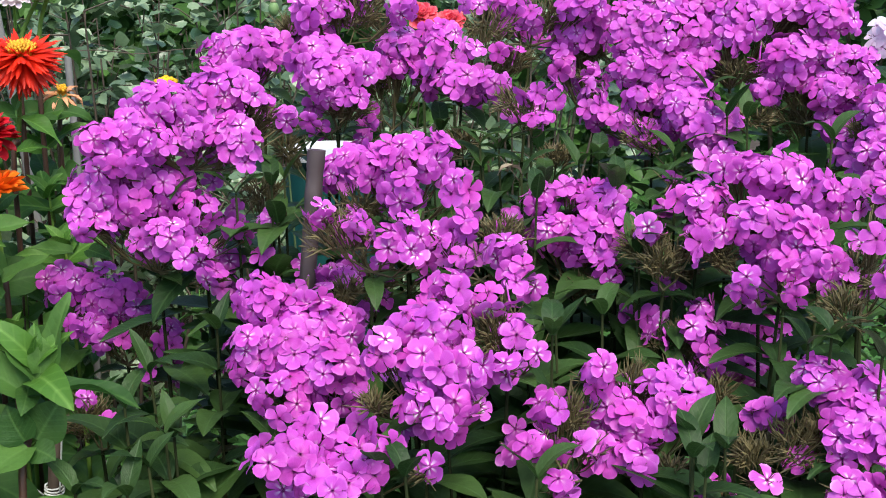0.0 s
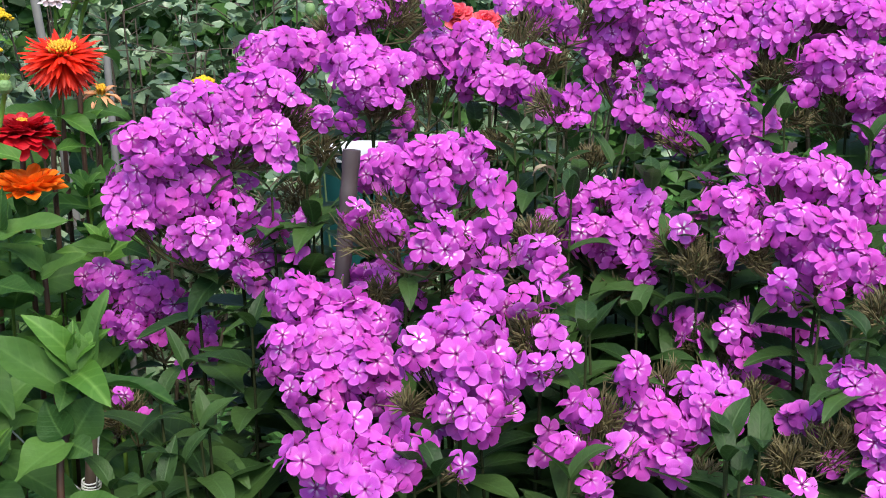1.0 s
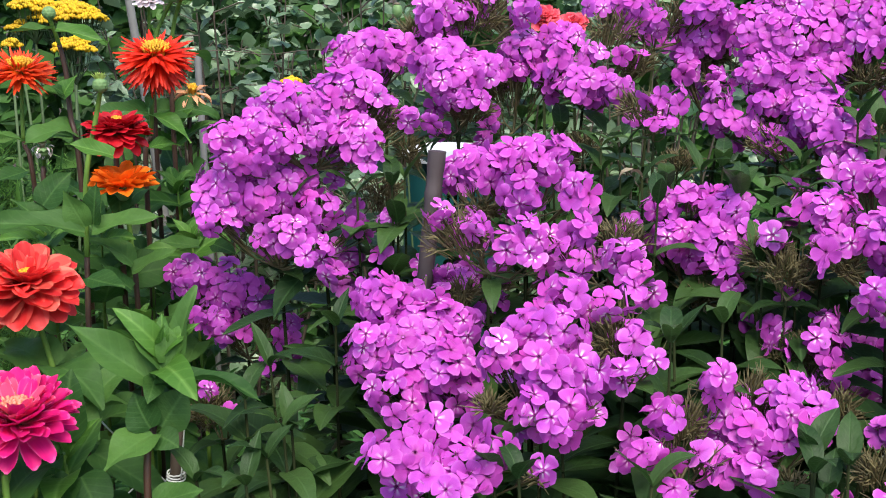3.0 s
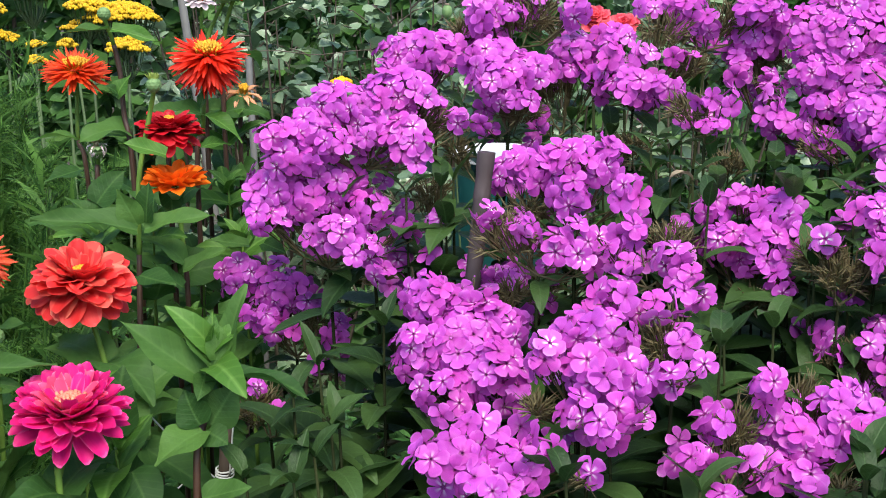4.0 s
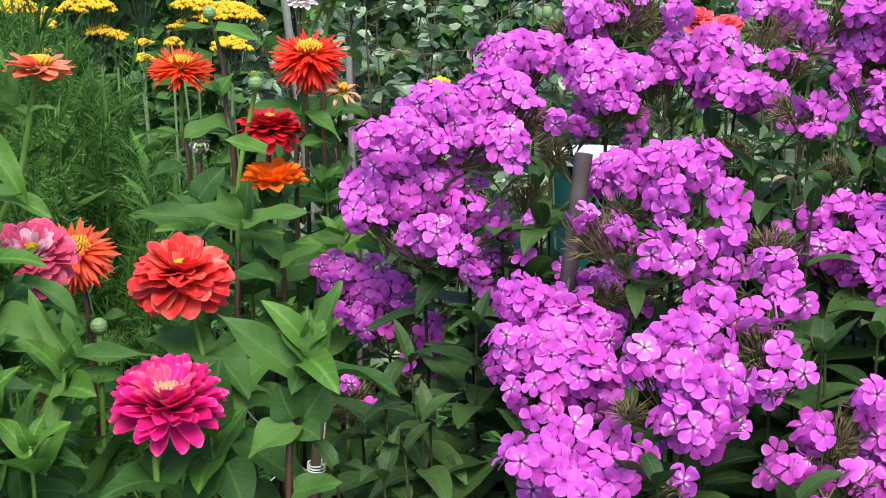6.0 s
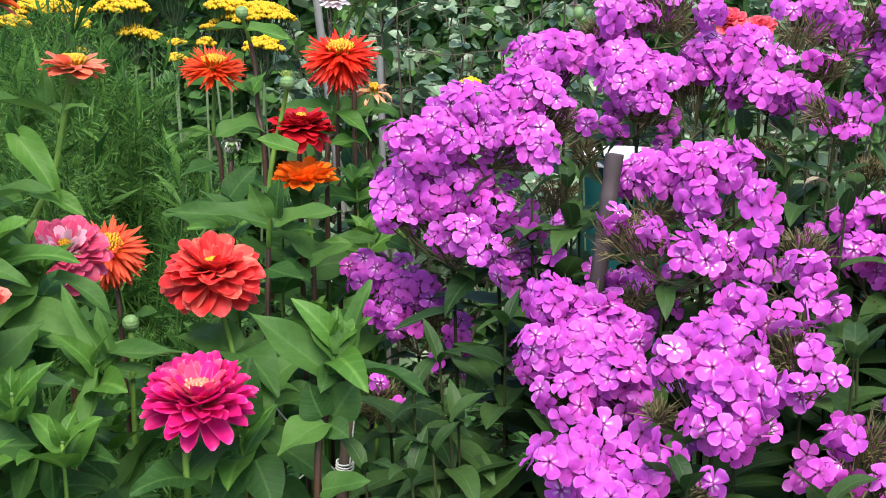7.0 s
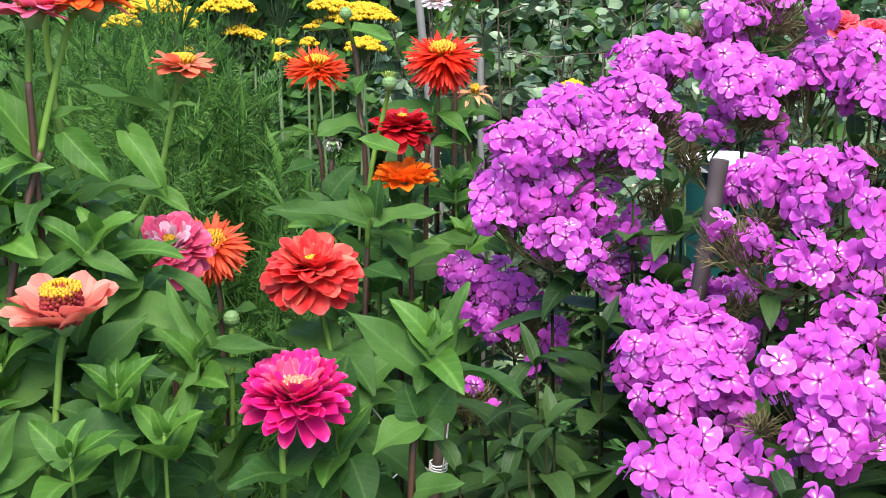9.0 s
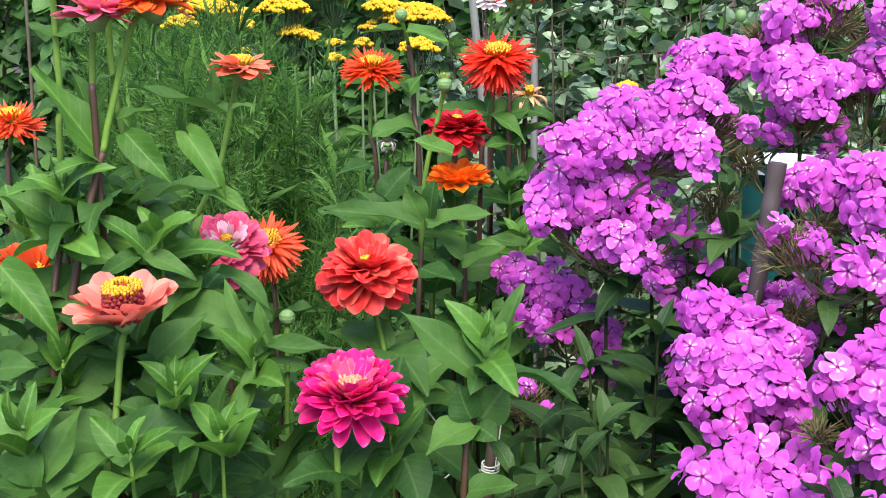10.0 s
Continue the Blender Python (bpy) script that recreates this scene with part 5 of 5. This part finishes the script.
def yarrow_stem(x, y, z, rx, rz):
    """A flat yellow head of many tiny florets on forked stalks."""
    r = random.Random(int(x * 777 + y * 5551))
    rx, rz = rx * 1.2, rz * 1.15
    base = Vector((x + r.uniform(-0.06, 0.06), y + r.uniform(-0.05, 0.05), 0))
    t = thing("yarrow", base, "yarrow stalk with a flat head of golden-yellow florets", "yarrow", "yarrow behind the zinnias")
    top = Vector((x, y, z)) - base
    b = Build()
    fork = top - Vector((0, 0, 0.05 + rx * 0.6))
    tube(b, (Vector((0, 0, -0.02)), fork * 0.6, fork), (0.004, 0.003, 0.0025), 6)
    f, forks = Build(), Build()
    lobes = max(4, int((rx / 0.0085) ** 2))
    for i in range(lobes):
        q, a = math.sqrt((i + 0.5) / lobes), i * 2.4
        c = top + Vector((math.cos(a) * rx * q * 0.85, math.sin(a) * rx * q * 0.85, rz * 0.5 * (1 - 2.0 * q * q) + r.uniform(-.003, .003)))
        tube(forks, (fork, fork.lerp(c, 0.5) + Vector((math.cos(a), math.sin(a), 0)) * rx * 0.2, c), (0.0011, 0.0009, 0.0009), 4, False)
        for j in range(20):
            e, w = j * 2.4, math.sqrt((j + .5) / 20)
            blob(f, c + Vector((math.cos(e) * w * 0.0115, math.sin(e) * w * 0.0115, 0.004 - w * w * 0.005 + r.uniform(-.0012, .0012))), r.uniform(0.0026, 0.0037), 1.1, 3, 5)
    part("stem", b, YARROW_STEM, t)
    tagged(part("stalklets", forks, YARROW_STEM, t), "thin forked green stalklets under the flower head", kind="stuff")
    part("flower_head", f, YARROW, t, "flat golden-yellow flower head")
    for i in range(5):
        l = Build()
        h = fork.z * (0.45 + 0.1 * i)
        frond(l, aim(fork * (h / fork.z), (math.cos(i * 2.4), math.sin(i * 2.4), 0.5)), 0.09, r)
        part("leaf", l, FERN, t)


yarrow_stem(-1.288, 1.91, 1.178, 0.052, 0.018)
yarrow_stem(-1.276, 1.796, 1.153, 0.026, 0.016)
yarrow_stem(-1.217, 1.895, 1.148, 0.027, 0.011)
yarrow_stem(-1.227, 1.948, 1.165, 0.016, 0.01)
yarrow_stem(-1.218, 2.071, 1.176, 0.048, 0.021)
yarrow_stem(-1.199, 2.08, 1.123, 0.029, 0.012)
yarrow_stem(-1.172, 2.094, 1.113, 0.018, 0.01)
yarrow_stem(-1.034, 2.168, 1.175, 0.041, 0.019)
yarrow_stem(-0.976, 2.194, 1.159, 0.066, 0.026)
yarrow_stem(-1.06, 2.153, 1.13, 0.019, 0.012)
yarrow_stem(-0.929, 2.101, 1.099, 0.034, 0.018)
yarrow_stem(-1.031, 2.054, 1.105, 0.014, 0.009)
yarrow_stem(-1.128, 2.117, 1.098, 0.014, 0.007)
yarrow_stem(-1.036, 1.937, 1.082, 0.015, 0.009)
yarrow_stem(-1.186, 1.852, 1.098, 0.01, 0.005)
yarrow_stem(-0.352, 1.451, 1.1, 0.008, 0.005)
yarrow_stem(-1.434, 1.931, 1.204, 0.036, 0.017)
yarrow_stem(-1.174, 2.211, 1.196, 0.037, 0.015)


# ---- shrubs behind ----
def small_leaf(b, m, l, w):
    b.add([(0, 0, 0), (-w, l * 0.4, 0.1 * w), (0, l * 0.45, -0.25 * w), (w, l * 0.4, 0.1 * w), (-0.6 * w, l * 0.78, 0), (0, l, -0.3 * w), (0.6 * w, l * 0.78, 0)],
          [(0, 2, 1), (0, 3, 2), (1, 2, 5, 4), (2, 3, 6, 5)], m)


def shrub(name, x, y, h, wide, leaves, size, mat, label, category, seed, shape=0.55):
    """Branches from the base, forked, with leaves set along and round them."""
    r = random.Random(seed)
    t = thing(name, (x, y, 0), label, category)
    wood, b = Build(), Build()
    twigs = []
    for i in range(16):
        a = i * 2.4
        foot = Vector((math.cos(a) * 0.04, math.sin(a) * 0.04, 0))
        tip = Vector((math.cos(a) * wide * r.uniform(0.3, 1), math.sin(a) * wide * r.uniform(0.3, 1), h * r.uniform(0.75, 1)))
        mid = foot.lerp(tip, 0.5) + Vector((0, 0, 0.1 * h))
        tube(wood, (foot, mid, tip), (0.006, 0.004, 0.0015), 5, False)
        for j in range(6):
            u = r.uniform(0.25, 1)
            p = mid.lerp(tip, u) if r.random() < 0.6 else foot.lerp(mid, u)
            d = Vector((r.uniform(-1, 1), r.uniform(-1, 1), r.uniform(-0.2, 0.8))).normalized() * wide * r.uniform(0.3, shape)
            tube(wood, (p, p + d * 0.5 + Vector((0, 0, 0.01)), p + d), (0.002, 0.0015, 0.0008), 4, False)
            twigs.append((p, d))
    for i in range(leaves):
        p, d = twigs[i % len(twigs)]
        at = p + d * r.uniform(0.1, 1.05)
        dirn = d.normalized() * 0.5 + Vector((r.uniform(-1, 1), r.uniform(-1, 1), r.uniform(-0.7, 0.5)))
        m = aim(at, dirn, (r.uniform(-.9, .9), r.uniform(-1, .6), 0.9))
        s = size * r.uniform(0.65, 1.2)
        small_leaf(b, m, s, s * r.uniform(0.36, 0.44))
    part("wood", wood, TWIG, t)
    part("foliage", b, mat, t)
    return t


for k, (x, y, h) in enumerate(((-0.72, 2.5, 1.22), (-0.42, 2.45, 1.2), (-0.12, 2.6, 1.2), (-0.95, 2.75, 1.25), (-0.5, 2.85, 1.3), (0.2, 2.8, 1.22), (-0.3, 2.2, 0.95), (-0.62, 2.1, 0.9))):
    shrub("rose_shrub", x, y, h, 0.28, 900, 0.041, ROSE_LEAF, "rose shrub with grey-green leaflets on thin thorny branches", "rose shrub", 40 + k)


def hedge(x0, y0, x1, y1, h, deep, leaves, seed, size=0.06):
    """A close row of bushes, as one mass of leaves over dark wood."""
    r, b, w = random.Random(seed), Build(), Build()
    a, c = Vector((x0, y0, 0)), Vector((x1, y1, 0))
    side = (c - a).cross(Vector((0, 0, 1))).normalized()
    for i in range(leaves):
        u, v = r.random(), r.random()
        top = h * (0.9 + 0.12 * noise.noise((u * 14, seed, 0)))
        bulge = deep * (0.75 + 0.5 * noise.noise((u * 18, v * 5, seed)))
        p = a.lerp(c, u) + Vector((0, 0, v * top)) + side * (bulge * r.choice((-1, 1)) * r.uniform(0.55, 1) if v < 0.93 else r.uniform(-1, 1) * deep)
        m = aim(p, (r.uniform(-1, 1), r.uniform(-1, 0.6), r.uniform(-1, 0.3)), (r.uniform(-.4, .4), r.uniform(-1, 0.2), 0.8))
        s = size * r.uniform(0.6, 1.25)
        small_leaf(b, m, s, s * r.uniform(0.36, 0.46))
    for i in range(30):
        p = a.lerp(c, (i + r.random()) / 30) + side * r.uniform(-.5, .5) * deep
        tube(w, (p, p + Vector((r.uniform(-.1, .1), r.uniform(-.1, .1), h * 0.5)), p + Vector((r.uniform(-.2, .2), r.uniform(-.2, .2), h * 0.93))), (0.012, 0.008, 0.003), 5, False)
    t = thing("hedge", (0, 0, 0), "dense dark green leafy hedge behind the flower bed", "hedge", kind="stuff")
    part("foliage", b, HEDGE_LEAF, t)
    part("wood", w, TWIG, t)


hedge(-5.0, 3.0, -0.6, 3.7, 1.75, 0.32, 15000, 3, 0.075)
hedge(-0.6, 3.7, 3.5, 3.6, 1.7, 0.32, 13000, 4, 0.07)
# added rear row: hides lit ground, so gaps in the front hedges stay dark
hedge(-7.0, 4.6, 5.0, 4.9, 2.3, 0.5, 15000, 5, 0.11)


def weeds(x0, x1, y0, y1, count, seed, height):
    """Low mixed growth between the plants."""
    r, b = random.Random(seed), Build()
    for i in range(count):
        x, y = r.uniform(x0, x1), r.uniform(y0, y1)
        top = height * (0.5 + 0.5 * r.random())
        for j in range(9):
            a = r.uniform(0, 6.3)
            m = aim((x, y, top * r.uniform(0.15, 1)), (math.cos(a), math.sin(a), r.uniform(0, 0.9)))
            small_leaf(b, m, r.uniform(0.03, 0.06), r.uniform(0.006, 0.012))
    ob = new("weeds", b.mesh("weeds", WEED_LEAF))
    tagged(ob, "low green weeds and seedlings between the flower plants", "weeds", kind="stuff")


def litter(count, seed):
    """Small pale stones and bits of dry leaf lying on the soil."""
    r, b = random.Random(seed), Build()
    for i in range(count):
        p = (r.uniform(-1.4, 1.2), r.uniform(0.7, 3.0), 0.012)
        if r.random() < 0.5:
            blob(b, p, r.uniform(0.005, 0.014), r.uniform(0.5, 0.8), 4, 7)
        else:
            small_leaf(b, aim(p, (r.uniform(-1, 1), r.uniform(-1, 1), r.uniform(0, .4))), r.uniform(0.02, 0.05), 0.009)
    tagged(new("litter", b.mesh("litter", DRY)), "pale pebbles and dry leaf bits on the soil", "litter", kind="stuff")


litter(700, 12)
weeds(-2.6, -0.1, 0.75, 2.6, 1900, 5, 0.6)
weeds(-0.3, 1.4, 1.9, 3.2, 500, 6, 0.7)


# ---- stakes, poles, string, barrel ----
def stake(top, foot):
    top, foot = Vector(top), Vector(foot)
    d = (foot - top).normalized()
    base = top + d * (top.z / -d.z)
    t = thing("plant_stake", base, "dull grey-brown tube stake leaning among the phlox", "stake")
    b = Build()
    a = top - base
    n, d = 14, a.normalized()
    # plain shaft, two low rings below the mouth, and a rim
    steps = ((-0.0, 0.0080), (0.5, 0.0080), (0.955, 0.0080), (0.958, 0.0085), (0.964, 0.0085), (0.967, 0.0080), (0.982, 0.0080), (0.985, 0.0086), (1.0, 0.0086))
    tube(b, [a * u - (d * 0.03 if u == 0 else d * 0) for u, w in steps], [w for u, w in steps], n, False)
    tube(b, (a, a - d * 0.05), (0.0060, 0.0060), n, False)
    k = len(steps)
    ring, inner = b.v[(k - 1) * n:k * n], b.v[k * n:(k + 1) * n]
    b.add(ring + inner, [(i, (i + 1) % n, n + (i + 1) % n, n + i) for i in range(n)])
    part("tube", b, STAKE, t)


stake((-0.119, 1.058, 1.078), (-0.130, 1.05, 0.955))


def pole(top, low, radius, mat, over):
    top, low = Vector(top), Vector(low)
    d = (top - low).normalized()
    base = low - d * (low.z / d.z)
    t = thing("garden_pole", base, "weathered grey garden pole standing behind the flowers", "pole")
    b, a = Build(), top + d * over - base
    tube(b, (-d * 0.03, a * 0.3, a * 0.7, a - d * 0.004, a), (radius * 1.04, radius, radius * 0.98, radius * 0.96, radius * 0.8), 12)
    part("shaft", b, mat, t)


def wire(a, b):
    a, b = Vector(a), Vector(b)
    t = thing("fence_wire", a, "thin dark wire stretched through the shrubs", "wire")
    s, d = Build(), (b - a)
    tube(s, [d * (i / 12) + Vector((0, 0, 0.004 * math.sin(i))) for i in range(13)], [0.0009] * 13, 5)
    part("strand", s, TWIG, t)


wire((-0.652, 1.992, 1.096), (-0.345, 2.065, 1.095))
pole((-0.813, 2.099, 1.189), (-0.806, 2.099, 1.124), 0.0080, GALV, 0.3)
pole((-1.365, 2.097, 1.148), (-1.346, 2.104, 1.065), 0.012, BARK, 0.1)
pole((-2.022, 2.224, 1.174), (-2.014, 2.207, 0.915), 0.0042, TWIG, 0.1)
pole((-0.652, 1.992, 1.098), (-0.649, 1.986, 1.027), 0.0065, GALV, 0)
tie_top, tie_at = Vector((-0.384, 1.054, 0.821)), Vector((-0.381, 1.023, 0.749))
_d = (tie_top - tie_at).normalized()
_base = tie_at - _d * (tie_at.z / _d.z)
tied = thing("plant_stake", _base, "short brown wooden stake with white string tied round it", "stake")
_b = Build()
tube(_b, (-_d * 0.03, (tie_at - _base) * 0.5, tie_top - _base - _d * 0.003, tie_top - _base), (0.0072, 0.0069, 0.0066, 0.006), 10)
part("shaft", _b, DARK_WOOD, tied)
_b = Build()
for k in range(3):
    c = tie_at - _base + _d * (0.003 * k - 0.004)
    tube(_b, [c + Vector((math.cos(i * 0.5236) * 0.0093, math.sin(i * 0.5236) * 0.0093, 0.0006 * math.sin(i + k))) for i in range(13)], [0.0009] * 13, 5, False)
part("knot", _b, STRING, tied, "white string wound round the stake")


def string(a, b, sag=0.01):
    a, b = Vector(a), Vector(b)
    t = thing("string", a, "thin white garden string stretched between stakes", "string")
    s, d = Build(), b - a
    tube(s, [d * (i / 8) - Vector((0, 0, sag * math.sin(math.pi * i / 8))) for i in range(9)], [0.0009] * 9, 5)
    part("cord", s, STRING, t)


string(tie_at + Vector((0.008, -0.009, 0)), tie_at + Vector((0.016, -0.012, 0.062)), 0)
string(tie_at + Vector((-0.008, -0.009, -0.004)), tie_at + Vector((-0.085, -0.02, 0.085)), 0.004)
string(tie_at + Vector((-0.03, -0.02, 0.0)), tie_at + Vector((-0.12, -0.09, -0.07)), 0.004)


def barrel(x, y, z, radius):
    t = thing("water_barrel", (x, y, 0), "teal plastic water barrel with a white lid, behind the phlox", "barrel")
    b, rings, seg = Build(), ((0.0, 0.9), (0.02, 0.94), (0.3, 1.0), (0.33, 1.03), (0.36, 1.0), (0.66, 1.0), (0.69, 1.03), (0.72, 1.0), (0.985, 0.98)), 32
    v = [(math.cos(2 * math.pi * k / seg) * radius * q, math.sin(2 * math.pi * k / seg) * radius * q, h * (z - 0.02)) for h, q in rings for k in range(seg)]
    b.add(v, [(i * seg + k, i * seg + (k + 1) % seg, (i + 1) * seg + (k + 1) % seg, (i + 1) * seg + k) for i in range(len(rings) - 1) for k in range(seg)] + [tuple(range(seg))[::-1]])
    part("body", b, TEAL, t)
    b, rings = Build(), ((z - 0.014, 1.0), (z - 0.008, 1.02), (z - 0.004, 1.0), (z, 0.96), (z - 0.004, 0.9))
    v = [(math.cos(2 * math.pi * k / seg) * radius * q, math.sin(2 * math.pi * k / seg) * radius * q, h) for h, q in rings for k in range(seg)]
    b.add(v, [(i * seg + k, i * seg + (k + 1) % seg, (i + 1) * seg + (k + 1) % seg, (i + 1) * seg + k) for i in range(len(rings) - 1) for k in range(seg)] + [tuple(range(4 * seg, 5 * seg))])
    part("lid", b, LID, t, "white plastic lid")


barrel(-0.185, 1.828, 0.957, 0.075)


def rose_bloom(x, y, z, radius, mat):
    r = random.Random(int(x * 1000))
    base = Vector((x, y + 0.05, 0))
    t = thing("rose", base, "coral-red rose in bloom behind the phlox", "rose")
    top = Vector((x, y, z)) - base
    b = Build()
    tube(b, (Vector((0, 0, -0.02)), top * 0.5 + Vector((0.02, 0, 0)), top - Vector((0, 0, radius * 0.4))), (0.004, 0.003, 0.0022), 6)
    part("stem", b, PHLOX_STEM, t)
    ms = []
    for k in range(3):
        q = Build()
        blade(q, 0.030, 0.024, spoon, r.uniform(-0.9, 0.9), 0.3, 0.14, 6, 4, k * 2.0, start=0.1)
        ms.append(q.mesh("petal", mat))
    b = Build()
    blob(b, top - Vector((0, 0, radius * 0.35)), 0.008, 1.2, 4, 8)
    head = part("flower_head", b, BUD, t)
    for row in range(5):
        for i in range(7 - row // 2):
            m = Matrix.Translation(top - Vector((0, 0, radius * 0.3))) @ Matrix.Rotation(radians(35), 4, "X") @ Matrix.Rotation(i * 6.283 / (7 - row // 2) + row * 0.7 + r.uniform(-.2, .2), 4, "Z") @ Matrix.Rotation(radians(5 + row * 16 + r.uniform(-14, 14)), 4, "X")
            part("petal", r.choice(ms), None, head, "", m @ Matrix.Scale(radius / 0.03 * (1 - 0.1 * row), 4))
    for i in range(8):
        part("leaf", r.choice(PHLOX_LEAVES), None, t, "", aim(top * (0.9 - 0.07 * i), (math.cos(i * 2.4), math.sin(i * 2.4), 0.3), (0, 0, 1), 0.7))


def poppy_pod(x, y, z):
    """A grey-green seed pod on a thin bent stalk, with its flat ribbed cap."""
    t = thing("poppy", (x + 0.02, y + 0.01, 0), "dry poppy stalk with a small grey-green seed pod", "poppy")
    top = Vector((-0.02, -0.01, z))
    b = Build()
    tube(b, (Vector((0, 0, -0.02)), Vector((0.006, 0.0, z * 0.6)), top + Vector((0.004, 0, -0.05)), top), (0.0026, 0.0020, 0.0013, 0.0012), 6)
    part("stem", b, YARROW_STEM, t)
    b = Build()
    blob(b, top + Vector((0, 0, 0.010)), 0.0082, 1.35, 7, 12)
    pod = part("pod", b, BUD, t, "grey-green oval seed pod")
    b = Build()
    tube(b, (top + Vector((0, 0, 0.0195)), top + Vector((0, 0, 0.0212)), top + Vector((0, 0, 0.0225))), (0.0045, 0.0052, 0.0016), 10)
    part("cap", b, DRY, pod, "flat brown pod cap")


poppy_pod(-0.253, 1.730, 1.171)
rose_bloom(-0.033, 1.698, 1.179, 0.03, CORAL)
rose_bloom(0.013, 1.718, 1.168, 0.026, CORAL)
rose_bloom(-0.012, 1.678, 1.16, 0.025, CORAL)
rose_bloom(0.369, 1.761, 1.189, 0.018, CORAL)
